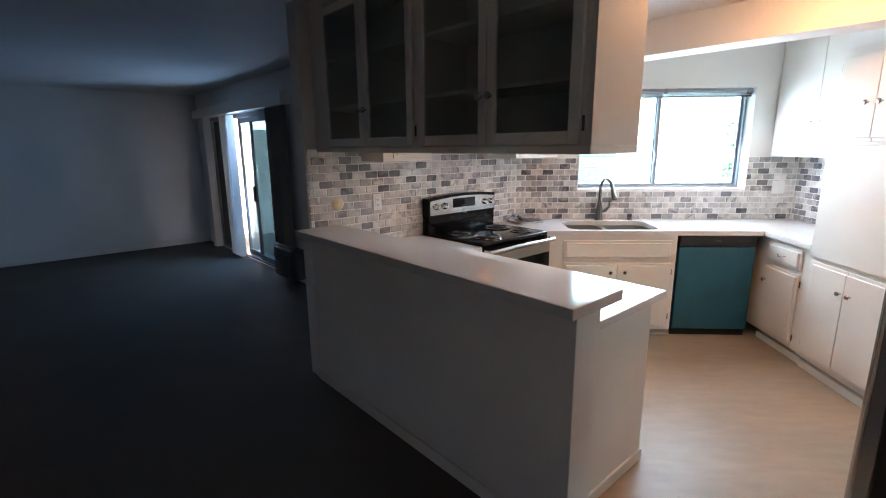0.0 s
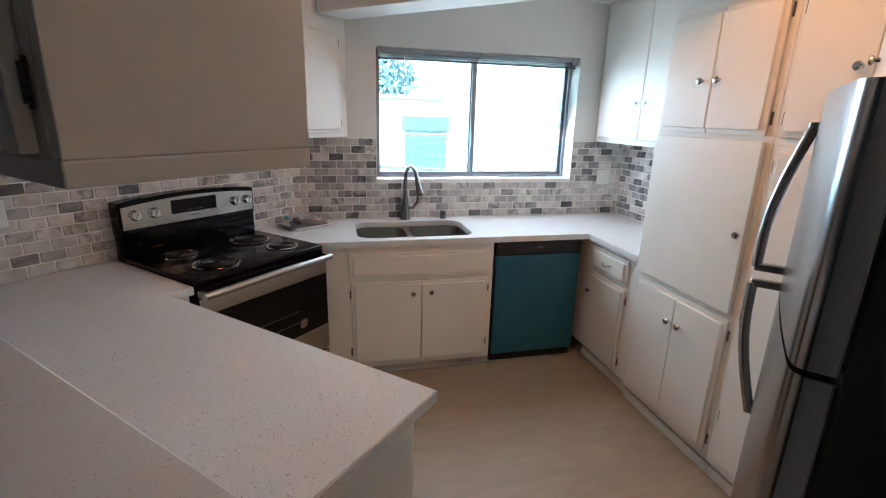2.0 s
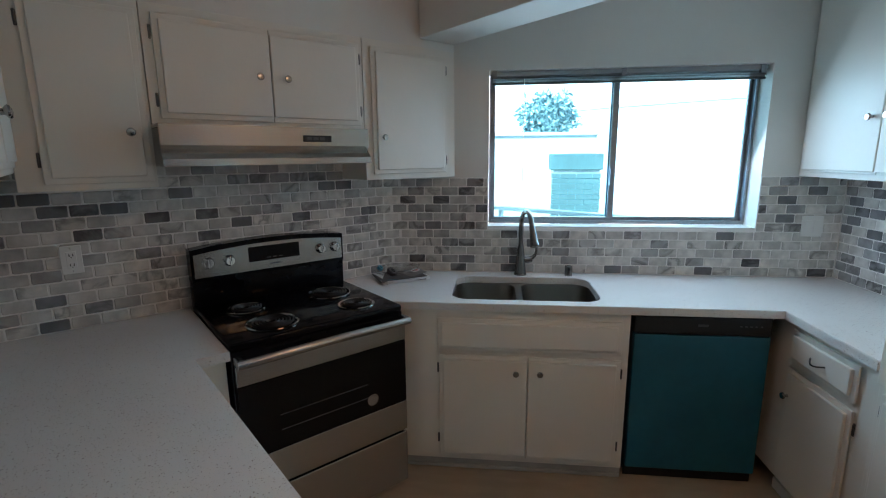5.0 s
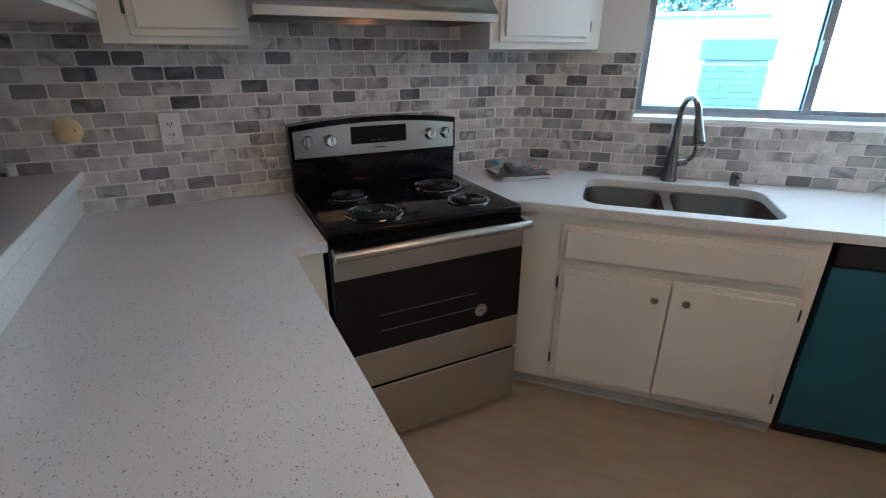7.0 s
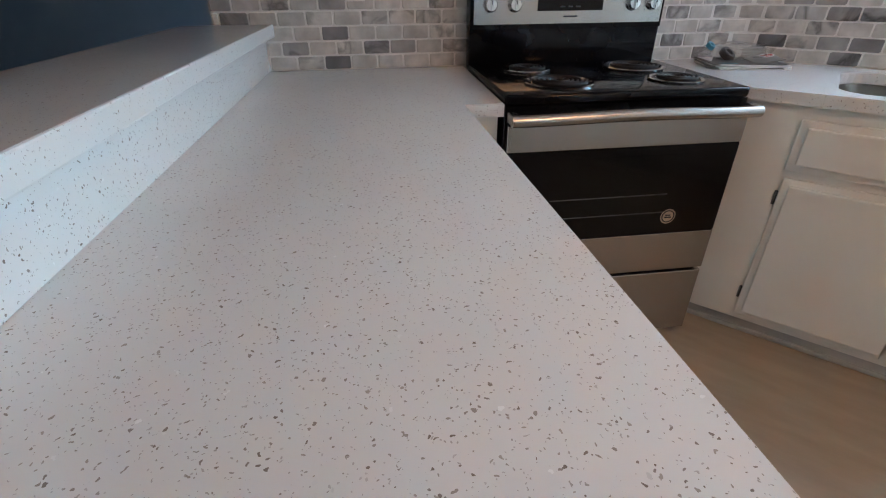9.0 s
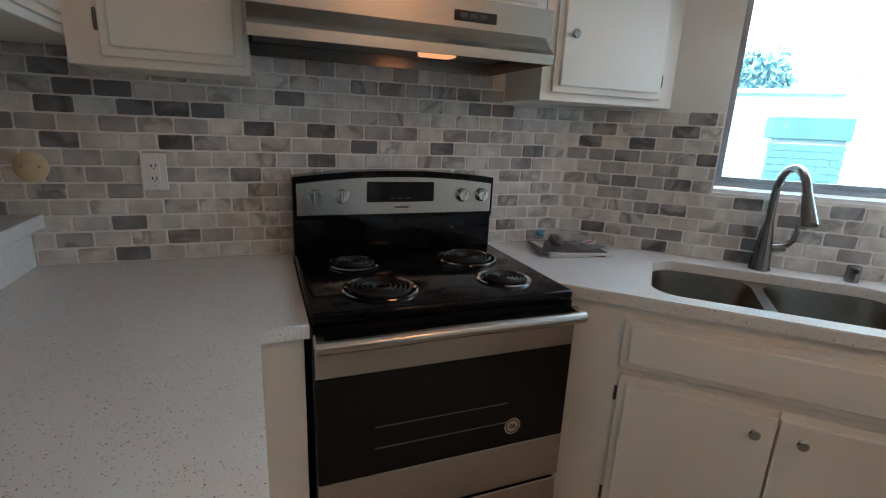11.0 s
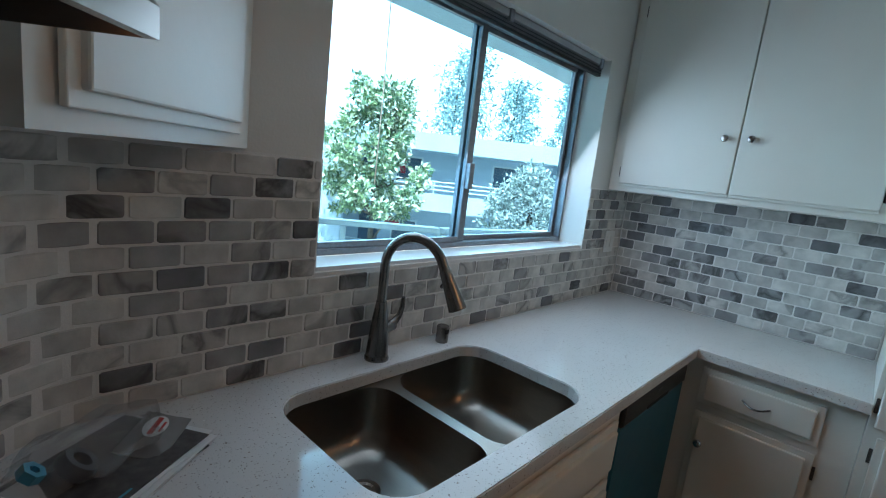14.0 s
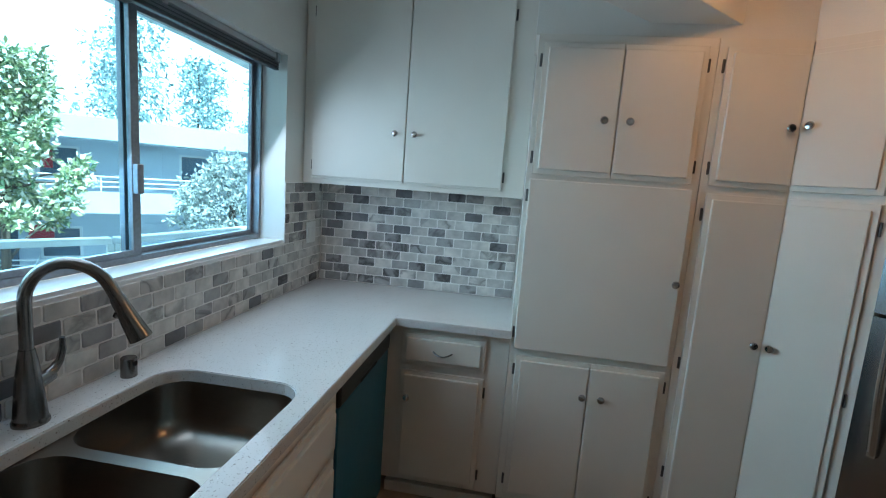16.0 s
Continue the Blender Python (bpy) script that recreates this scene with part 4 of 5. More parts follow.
for x0, x1, y, wl, wr in ((X0 + 0.016, XM + 0.02, Y0 + 0.008, 0.018, 0.034), (XM - 0.02, X1 - 0.016, Y0 + 0.034, 0.034, 0.018)):
    b = B()
    box(b, x0, y, Z0 + 0.020, x0 + wl, y + 0.02, Z1 - 0.03, bevel=0.002)
    box(b, x1 - wr, y, Z0 + 0.020, x1, y + 0.02, Z1 - 0.03, bevel=0.002)
    box(b, x0 + wl, y, Z0 + 0.020, x1 - wr, y + 0.02, Z0 + 0.040, bevel=0.002)
    box(b, x0 + wl, y, Z1 - 0.050, x1 - wr, y + 0.02, Z1 - 0.03, bevel=0.002)
    s = part("sash", b, ALU, c, "aluminium sash")
    p = part("pane", abox(x0 + wl - 0.002, y + 0.008, Z0 + 0.038, x1 - wr + 0.002, y + 0.012, Z1 - 0.048), PANE, s, "glass tinted blue for the cool outdoor light")
    p.visible_shadow = False
part("latch", abox(XM - 0.012, Y0 - 0.012, 1.42, XM + 0.014, Y0 + 0.01, 1.52, bevel=0.003), ALU, c, "worn sash latch")
c = thing("mini_blind", pose(0, 0, 0), "raised aluminium mini blind at the window head", "window blind")
part("head_rail", abox(1.612, WY + 0.03, 2.046, 3.10, WY + 0.065, 2.072, bevel=0.003), RAILGREY, c, "grey head rail")
for k in range(8):
    part("slat", abox(1.618, WY + 0.034, 2.012 + 0.0042 * k, 3.094, WY + 0.060, 2.0135 + 0.0042 * k), GREY if k % 3 == 0 else ALU, c)
part("bottom_rail", abox(1.618, WY + 0.036, 2.000, 3.094, WY + 0.058, 2.010, bevel=0.002), GREY, c, "dark bottom rail")
for x in (1.63, 2.345, 3.07):
    part("bracket", abox(x - 0.012, WY + 0.022, 2.03, x + 0.012, WY + 0.068, 2.074, bevel=0.002), ALU, c)
part("cord", tube(B(), [(1.80, WY + 0.03, 2.03), (1.801, WY + 0.028, 1.7), (1.80, WY + 0.03, 1.42)], 0.0018, 6), OUTL, c)

# ---- outlets ----


def outlet(m, label, cat="outlet"):
    c = thing("wall_outlet", m, label, cat)
    part("plate", abox(-0.036, -0.006, -0.058, 0.036, 0, 0.058, bevel=0.002), OUTL, c)
    f = part("receptacle", abox(-0.0165, -0.009, -0.034, 0.0165, -0.005, 0.034, bevel=0.001), OUTL, c)
    for z in (-0.02, 0.02):
        for x in (-0.006, 0.006):
            part("slot", abox(x - 0.0017, -0.0095, z - 0.005, x + 0.0017, -0.0085, z + 0.005), DARKHOLE, f)
        part("slot", abox(-0.002, -0.0095, z - 0.011, 0.002, -0.0085, z - 0.008), DARKHOLE, f)
    for z in (-0.046, 0.046):
        part("screw", rod(B(), (0, -0.0072, z), (0, -0.005, z), 0.003, seg=10), CHROME, c)
    return c


outlet(uvm(2.612, SV - 0.011, 1.20), "white duplex outlet on the tiled wall")
c = thing("blank_cover", uvm(2.295, SV - 0.011, 1.213), "round aged cream blank cover plate on the tiles", "cover plate")
part("disc", lathe(B(), [(0.0, 0.007), (0.036, 0.006), (0.045, 0.0), (0.0, 0.0)], pose(0, 0, 0, 90, 0, 0), 32), CREAM, c, "", True)
for x in (-0.022, 0.022):
    part("screw", rod(B(), (x, -0.0085, 0), (x, -0.005, 0), 0.0035, seg=10), CHROME, c)
c = thing("switch_plate", pose(3.40, WY - 0.010, 1.20), "white blank plate on the tiles beside the window", "cover plate")
part("plate", abox(-0.055, -0.006, -0.058, 0.055, 0, 0.058, bevel=0.002), OUTL, c)
for x in (-0.023, 0.023):
    part("rocker", abox(x - 0.016, -0.009, -0.033, x + 0.016, -0.005, 0.033, bevel=0.001), OUTL, c)

# ---- papers and plastic bag on the counter ----
bx, by = 1.098, 4.685
c = thing("appliance_manual", pose(bx, by, 0.905, 0, 0, 32), "stack of printed manuals and newspaper lying on the counter", "booklet")
for k, (dx, dy, a, mt) in enumerate(((0, 0, 0, WHITEP), (0.010, -0.006, 5, WHITEP), (-0.006, 0.006, -4, PAPER), (0.008, -0.008, 3, WHITEP), (0.0, 0.002, -3, WHITEP), (0.012, 0.0, 6, WHITEP), (-0.005, 0.004, 1, PAPER))):
    part("sheet", abox(-0.135, -0.096, 0, 0.135, 0.096, 0.0026, bevel=0.0008), mt, c, m=pose(dx, dy, 0.0030 * k, 0.8 * (k % 2), 0.7 * (k % 3), a))
for x0, y0, x1, y1, mt in ((-0.11, -0.086, -0.04, -0.082, BLUEP), (0.09, -0.085, 0.13, -0.02, BLUEP)):
    part("print_bar", abox(x0, y0, 0, x1, y1, 0.0008), mt, c, m=pose(-0.003, 0.004, 0.0207, 0.6, 1.0, 2))
c = thing("sample_packet", pose(bx + 0.075, by + 0.035, 0.934, 8, -6, 48), "small grey foil packet with a white oval and red bars", "packet")
b = B()
bmesh.ops.create_grid(b, x_segments=10, y_segments=8, size=0.5)
for v in b.verts:
    e = (1 - (2 * v.co.x) ** 2) * (1 - (2 * v.co.y) ** 2)
    v.co = Vector((v.co.x * 0.12, v.co.y * 0.085, 0.007 * e + 0.002 * noise.noise(v.co * 9)))
bmesh.ops.solidify(b, geom=b.faces[:], thickness=0.002)
part("pouch", b, GREYFOIL, c, "", True)
part("oval", lathe(B(), [(0.0, 0.0), (1.0, 0.0), (1.0, 0.001), (0.0, 0.001)], Matrix.Translation((0.012, 0.004, 0.0085)) @ Matrix.Diagonal((0.030, 0.020, 1, 1)), 24), WHITEP, c)
part("print_bar", abox(-0.012, 0.0, 0.0098, 0.036, 0.009, 0.0106), REDP, c)
part("print_bar", abox(-0.002, -0.010, 0.0098, 0.026, -0.006, 0.0106), REDP, c)
rng = random.Random(5)
b = B()
bmesh.ops.create_icosphere(b, subdivisions=3, radius=1)
for v in b.verts:
    q = noise.noise(v.co * 2.2) * 0.35 + noise.noise(v.co * 5) * 0.16
    v.co = Vector((v.co.x * 0.125 * (1 + q), v.co.y * 0.075 * (1 + q), max(0.0, 0.024 + v.co.z * 0.034 * (1 + 1.8 * q))))
single("plastic_bag", b, BAG, pose(bx - 0.02, by + 0.03, 0.9285, 0, 0, 30), "crumpled clear plastic parts bag on the manuals", "plastic bag", smooth=False)
c = thing("hose_coupling", pose(bx - 0.055, by - 0.005, 0.936, 30, 25, 40), "small grey plastic hose coupling in a bag", "fitting")
part("ring", lathe(B(), [(0.016, 0.0), (0.030, 0.0), (0.032, 0.012), (0.028, 0.024), (0.016, 0.024), (0.016, 0.0)], pose(0, 0, 0), 20), GREY, c, "", True)
part("nut", lathe(B(), [(0.008, 0.0), (0.018, 0.0), (0.018, 0.016), (0.008, 0.016), (0.008, 0.0)], pose(-0.075, 0.01, -0.004), 6), BLUEP, c)

# ---- ceiling lamp of the kitchen ----
c = thing("ceiling_light", uvm(3.72, 0.45, CEIL), "round flush ceiling light with a warm glowing dome", "ceiling light")
part("base", lathe(B(), [(0.0, 0.0), (0.16, 0.0), (0.165, -0.02), (0.15, -0.025), (0.0, -0.025)], Matrix(), 32), RAILM, c, "", True)
part("dome", lathe(B(), [(0.15, -0.025), (0.14, -0.06), (0.10, -0.085), (0.0, -0.095)], Matrix(), 32), glow_mat("warm_dome", (1.0, 0.55, 0.26), 4.2), c, "warm glowing glass dome", True)

# ---- living room: slider, blinds, wall unit ----
c = thing("sliding_door", uvm(3.07, 0, 0, -90), "aluminium sliding glass door standing partly open", "sliding door", kind="structure")
b = B()
box(b, -8.02, 0.02, 0.02, -7.97, 0.11, 2.05)
box(b, -5.65, 0.02, 0.02, -5.60, 0.11, 2.05)
box(b, -7.97, 0.02, 2.0, -5.65, 0.11, 2.05)
box(b, -7.97, 0.02, 0.02, -5.65, 0.11, 0.045)
part("door_frame", b, ALU, c, "aluminium frame")
for x0, x1, y in ((-6.42, -5.65, 0.03), (-6.98, -5.66, 0.075)):
    b = B()
    for a0, a1 in ((x0, x0 + 0.055), (x1 - 0.055, x1)):
        box(b, a0, y, 0.046, a1, y + 0.03, 1.999, bevel=0.003)
    box(b, x0 + 0.055, y, 0.046, x1 - 0.055, y + 0.03, 0.12, bevel=0.003)
    box(b, x0 + 0.055, y, 1.93, x1 - 0.055, y + 0.03, 1.999, bevel=0.003)
    s = part("leaf", b, ALU, c, "aluminium door leaf")
    p = part("pane", abox(x0 + 0.053, y + 0.012, 0.118, x1 - 0.053, y + 0.017, 1.932), TINTED, s, "tinted glass")
    p.visible_shadow = False
    if y < 0.05:
        part("handle", abox(x0 + 0.012, y - 0.035, 0.86, x0 + 0.035, y, 1.08, bevel=0.006), BPLAST, s, "black pull handle")
part("valance", abox(-8.52, -0.11, 2.06, -5.05, -0.0, 2.19, bevel=0.004), WALLP, c, "white blind valance")
part("door_casing", abox(-8.16, -0.09, 0.005, -8.03, 0.0, 2.06, bevel=0.003), WALLP, c, "white side casing")
c = thing("vertical_blinds", uvm(3.07, 0, 0, -90), "white vertical blinds drawn into a stack", "window blind")
for k in range(8):
    part("slat", abox(-0.044, -0.0008, 0.03, 0.044, 0.0008, 2.04), OUTL, c, m=pose(-7.22 + 0.05 * k, -0.055, 0, 0, 0, 66 + 5 * math.sin(k * 2.1)))
c = thing("closed_shade_panel", uvm(3.07, 0, 0, -90), "dark fixed screen panel beside the sliding door", "screen")
part("panel", abox(-7.965, 0.05, 0.05, -7.42, 0.06, 1.995), BPLAST, c)
c = thing("wall_heater", uvm(3.07, 0, 0, -90), "dark metal through-wall air conditioner near the floor", "air conditioner")
part("case", abox(-5.47, -0.16, 0.062, -4.96, 0.10, 0.42, bevel=0.015), GREY, c, "dark metal case")
for k in range(8):
    part("louvre", abox(-5.44, -0.168, 0.10 + 0.032 * k, -5.10, -0.158, 0.118 + 0.032 * k, bevel=0.002), BPLAST, c)
part("control_door", abox(-5.08, -0.167, 0.10, -4.98, -0.158, 0.36, bevel=0.003), BPLAST, c)
c = thing("curtain", uvm(3.07, 0, 0, -90), "grey drawn curtain beside the sliding door", "curtain")
b = B()
pts = [(-5.60 + 0.55 * k / 60, -0.07 + 0.022 * math.sin(k * 0.95)) for k in range(61)]
lo, hi = [b.verts.new((x, y, 0.44)) for x, y in pts], [b.verts.new((x, y, 2.05)) for x, y in pts]
for k in range(60):
    b.faces.new((lo[k], lo[k + 1], hi[k + 1], hi[k]))
bmesh.ops.solidify(b, geom=b.faces[:], thickness=0.003)
part("cloth", b, KICK, c, "", True)

# balcony beyond the slider
single("balcony_floor", abox(3.2, 4.9, -0.1, 4.6, LB + 0.2, 0.0), ASPH, uvm(0, 0, 0), "concrete balcony floor", "balcony", "structure")
# unseen slab, added to keep the sun off the balcony wall
single("balcony_shade_slab", abox(3.2, 4.9, 2.46, 4.7, LB + 0.2, 2.6), STUCCO, uvm(0, 0, 0), "unseen white slab added to shade the balcony", "ceiling", "structure")
# wall colour is darkened to stand for shade
single("balcony_wall", abox(4.5, 4.9, 0.0, 4.62, LB + 0.2, 2.44), SHADE_STUCCO, uvm(0, 0, 0), "stucco balcony wall darkened grey-blue for shade", "wall", "structure")

# ---- outside ----
GZ = -3.0
single("ground", abox(-60, 5.12, GZ - 0.3, 160, 220, GZ), ASPH, Matrix(), "pale concrete courtyard ground", "ground", "structure")
single("roof_overhang", slab(B(), [(-6, 5.09), (12, 5.09), (12, 6.9), (7, 6.75), (4.5, 6.5), (2.6, 6.45), (-6, 6.6)], [], 2.52, 2.68), STUCCO, Matrix(), "white stucco overhang above the window", "roof", "structure")
b = slab(B(), [(-2, 5.09), (9, 5.09), (9, 5.2), (3.5, 6.25), (-2, 10.0)], [], -0.25, -0.05)
single("walkway", b, ASPH, Matrix(), "concrete walkway outside the kitchen window", "walkway", "structure")


def railing(ax, ay, bx, by, n):
    d = Vector((bx - ax, by - ay, 0))
    c = thing("walkway_railing", pose(ax, ay, -0.05, 0, 0, math.degrees(math.atan2(d.y, d.x))), "white painted steel walkway railing", "railing", "walkway railings")
    L = d.length
    part("top_rail", abox(0, -0.045, 1.06, L, 0.045, 1.10, bevel=0.006), RAILM, c)
    part("bottom_rail", abox(0, -0.02, 0.78, L, 0.02, 0.82, bevel=0.004), RAILM, c)
    part("foot_rail", abox(0, -0.02, 0.12, L, 0.02, 0.16, bevel=0.004), RAILM, c)
    for k in range(n + 1):
        part("post", abox(L * k / n - 0.02, -0.02, 0, L * k / n + 0.02, 0.02, 1.06), RAILM, c)


railing(0.0, 8.5, 3.42, 6.18, 6)
railing(3.44, 6.16, 8.6, 5.02, 8)

# neighbouring wings: white walls in the sun
c = thing("neighbour_wing", pose(0, 0, 0), "white stucco parapet wall across the walkway, in bright sun", "building")
part("wall", abox(-9.0, 9.25, GZ, 3.10, 9.5, 1.88), STUCCO, c, "white stucco parapet wall")
part("coping", abox(-9.0, 9.22, 1.88, 3.12, 9.53, 1.93, bevel=0.01), STUCCO, c)
c = thing("neighbour_house", pose(9.75, 18.6, GZ, 0, 0, -36), "tall white stucco house end beyond the courtyard", "building")
part("wall", abox(-7.0, 0.0, 0, 0, 4.0, 6.35), STUCCO, c, "white stucco wall")
# the turned-away wall gets its shade from its colour
part("wall", abox(0.0, 0.25, 0, 1.1, 4.0, 5.35), SHADE_STUCCO, c, "wall coloured grey-blue for shade")
part("coping", abox(-7.05, -0.04, 6.35, 0.05, 4.05, 6.45, bevel=0.015), STUCCO, c)
part("downpipe", rod(B(), (-0.12, -0.04, 0), (-0.12, -0.04, 6.3), 0.03), RAILM, c)
c = thing("brick_pillar", pose(2.42, 8.72, GZ), "pale green painted brick pillar with a flat cap", "pillar")
part("core", abox(0.012, 0.012, 0, 0.638, 0.26, 4.40), GROUT, c)
for r in range(30):
    for k in range(-1, 3):
        x0 = k * 0.216 + (0.108 if r % 2 else 0.0)
        a0, a1 = max(0.0, x0 + 0.004), min(0.65, x0 + 0.212)
        if a1 - a0 > 0.03:
            part("brick", abox(a0, 0.0, 2.2 + r * 0.072, a1, 0.10, 2.2 + r * 0.072 + 0.065), BRICKM, c)
part("cap", abox(-0.02, -0.02, 4.40, 0.67, 0.30, 4.62, bevel=0.01), BRICKM, c, "pale green cap stone")


def leaves(centers, count, size, seed, shell=0.55, droop=0.0):
    """Many small folded leaves in uneven clumps; centers: (x, y, z, radius)."""
    g = np.random.default_rng(seed)
    w = np.array([c[3] ** 2 for c in centers])
    pick = g.choice(len(centers), count, p=w / w.sum())
    cs = np.array(centers)[pick]
    d = g.normal(size=(count, 3))
    d /= np.linalg.norm(d, axis=1)[:, None]
    r = cs[:, 3] * (shell + (1 - shell) * g.random(count)) * (0.75 + 0.5 * g.random(count))
    p = cs[:, :3] + d * r[:, None] * np.array([1, 1, 0.9])
    a = g.normal(size=(count, 3)) + d * 0.6
    a[:, 2] -= droop
    a /= np.linalg.norm(a, axis=1)[:, None]
    s = np.cross(a, g.normal(size=(count, 3)))
    s /= np.linalg.norm(s, axis=1)[:, None]
    n = np.cross(a, s)
    k = (size * (0.6 + 0.8 * g.random(count)))[:, None]
    verts = np.stack([p, p + a * k * 0.5 + s * k * 0.24 + n * k * 0.06, p + a * k, p + a * k * 0.5 - s * k * 0.24 + n * k * 0.06], 1).reshape(-1, 3)
    i = np.arange(count) * 4
    faces = np.concatenate([np.stack([i, i + 1, i + 2], 1), np.stack([i, i + 2, i + 3], 1)])
    me = bpy.data.meshes.new("crown")
    me.from_pydata(verts.tolist(), [], faces.tolist())
    return me


def tree(name, x, y, height, crown, count, size, material, label, seed, trunk=0.10, droop=0.0, shell=0.55):
    c = thing(name, pose(x, y, GZ), label, "tree")
    g = random.Random(seed)
    top = Vector((g.uniform(-0.15, 0.15), g.uniform(-0.1, 0.1), height))
    stem = [Vector((0.06 * math.sin(k * 1.3 + seed), 0.05 * math.cos(k * 1.7), height * k / 7)) for k in range(8)]
    part("trunk", tube(B(), stem, [trunk * (1.25 - 0.95 * k / 7) for k in range(8)], 9), BARK, c, "", True)
    for cx, cy, cz, cr in crown[: 14]:
        start = stem[min(6, max(2, int(7 * (cz - cr * 0.8) / height)))]
        end = Vector((cx, cy, cz))
        mid = (start + end) / 2 + Vector((g.uniform(-0.1, 0.1), g.uniform(-0.1, 0.1), 0.1))
        part("limb", tube(B(), [start, mid, end], [trunk * 0.45, trunk * 0.28, trunk * 0.08], 6), BARK, c, "", True)
    me = leaves(crown, count, size, seed, shell, droop)
    me.materials.append(material)
    ob = new("crown", me)
    ob.parent = c
    tagged(ob, "", kind="stuff")
    return c


def clumps(n, rx, ry, z0, z1, r0, r1, seed, cone=0.0):
    g = random.Random(seed)
    out = []
    for k in range(n):
        t = (k + 0.5) / n
        z = z0 + (z1 - z0) * t
        taper = (1 - cone * t) * (0.65 + 0.35 * math.sin(math.pi * min(1, t + 0.15)))
        a = k * 2.4 + g.uniform(-0.4, 0.4)
        q = math.sqrt(g.random())
        out.append((rx * taper * q * math.cos(a), ry * taper * q * math.sin(a), z, g.uniform(r0, r1)))
    return out


orange = tree("orange_tree", 10.5, 16.0, 6.2, clumps(40, 1.75, 1.2, 2.7, 6.9, 0.22, 0.46, 3), 7000, 0.18, LEAF_A, "glossy-leaved evergreen tree with pale blossom in full sun", 3, 0.10, shell=0.45)
me = leaves(clumps(40, 1.8, 1.25, 2.8, 6.8, 0.26, 0.5, 3), 3400, 0.17, 41, 0.8)
me.materials.append(BLOSSOM)
ob = new("blossom", me)
ob.parent = orange
tagged(ob, "", kind="stuff")
tree("olive_tree", 12.3, 11.2, 4.0, clumps(30, 1.5, 1.2, 1.8, 4.6, 0.28, 0.52, 7), 7000, 0.13, LEAF_C, "pale grey-green shrubby tree before the apartment block", 7, 0.16)
for k, (x, y, h) in enumerate(((32, 33, 13.5), (34, 33, 14.5), (38, 31, 12.5), (42, 33, 13.5), (46, 30, 14.0), (51, 32, 13.0))):
    tree("eucalyptus_tree", x, y, h, clumps(46, 3.9, 2.4, 4.0, h + 0.4, 0.6, 1.3, 11 + k, 0.3), 2300, 0.36, LEAF_B, "tall airy grey-green tree behind the apartment block", 11 + k, 0.14, 0.5, 0.1)
tree("garden_tree", 3.2, 16.5, 5.4, clumps(22, 0.85, 0.7, 4.6, 6.2, 0.22, 0.42, 21), 3000, 0.16, LEAF_B, "grey-green tree rising behind the white wall", 21, 0.09)

rng = random.Random(8)
for x, y, z0, n in ((2.05, 8.35, -0.1, 26), (2.75, 8.1, -0.15, 24), (3.55, 8.2, -0.1, 26), (4.2, 7.8, -0.1, 22)):
    c = thing("agave_plant", pose(x, y, z0), "spiky pale green agave in a planter by the wall", "plant")
    for k in range(n):
        a, up, L = rng.uniform(0, 6.28), rng.uniform(0.35, 1.3), rng.uniform(0.35, 0.55)
        e = Vector((math.cos(a) * math.cos(up), math.sin(a) * math.cos(up), math.sin(up))) * L
        side = Vector((-math.sin(a), math.cos(a), 0)) * 0.016
        b = B()
        base = Vector((0, 0, 0.32))
        v = [b.verts.new(q) for q in (base - side, base + side, base + e * 0.5 + side * 0.9 + Vector((0, 0, 0.02)), base + e + Vector((0, 0, -0.04)), base + e * 0.5 - side * 0.9 + Vector((0, 0, 0.02)))]
        b.faces.new(v)
        bmesh.ops.solidify(b, geom=b.faces[:], thickness=0.004)
        part("blade", b, LEAF_A if k % 3 else LEAF_C, c)
    part("pot", lathe(B(), [(0.0, -0.1 - z0), (0.16, -0.1 - z0), (0.20, 0.30), (0.17, 0.31), (0.0, 0.29)], Matrix(), 16), STUCCO, c, "white planter pot")

# apartment block opposite
c = thing("apartment_block", pose(15.9, 15.5, GZ, 0, 0, -52) @ Matrix.Translation((-11.6, 0.3, 0)), "pale apartment block with curved open galleries", "building")
# blue shade is painted into the colours of the block's wall and trim
part("wall", abox(0, 1.9, 0, 40, 8, 5.05), SHADE_STUCCO, c, "wall with blue shade put into its colour")
edge = [(-0.3 + 0.8 * k, -0.35 - 0.55 * math.exp(-((k - 11) / 4.0) ** 2)) for k in range(51)]
part("roof", slab(B(), [(-0.3, 8.2)] + edge + [(edge[-1][0], 8.2)], [], 5.05, 5.72), PALE_SHADE_STUCCO, c, "curved roof fascia coloured pale blue for shade")


def gallery(z, h):
    # slab and parapet carry the same painted shade tint
    pts = [(-0.2 + 0.8 * k, -0.25 - 0.55 * math.exp(-((k - 11) / 4.0) ** 2)) for k in range(51)]
    b = slab(B(), [(pts[0][0], 1.9)] + pts + [(pts[-1][0], 1.9)], [], z - 0.25, z)
    part("gallery_slab", b, PALE_SHADE_STUCCO, c)
    b = B()
    b = slab(b, pts + [(x, y + 0.12) for x, y in reversed(pts)], [], z, z + h)
    part("parapet", b, PALE_SHADE_STUCCO, c, "curved parapet with pale blue shade in its colour")
    for dz in (0.16, 0.32, 0.48):
        part("rail", tube(B(), [(x, y + 0.06, z + h + dz) for x, y in pts], 0.025, 6), RAILM, c)
    for k in range(0, 51, 3):
        x, y = pts[k]
        part("rail_post", rod(B(), (x, y + 0.06, z + h), (x, y + 0.06, z + h + 0.48), 0.025, seg=6), RAILM, c)


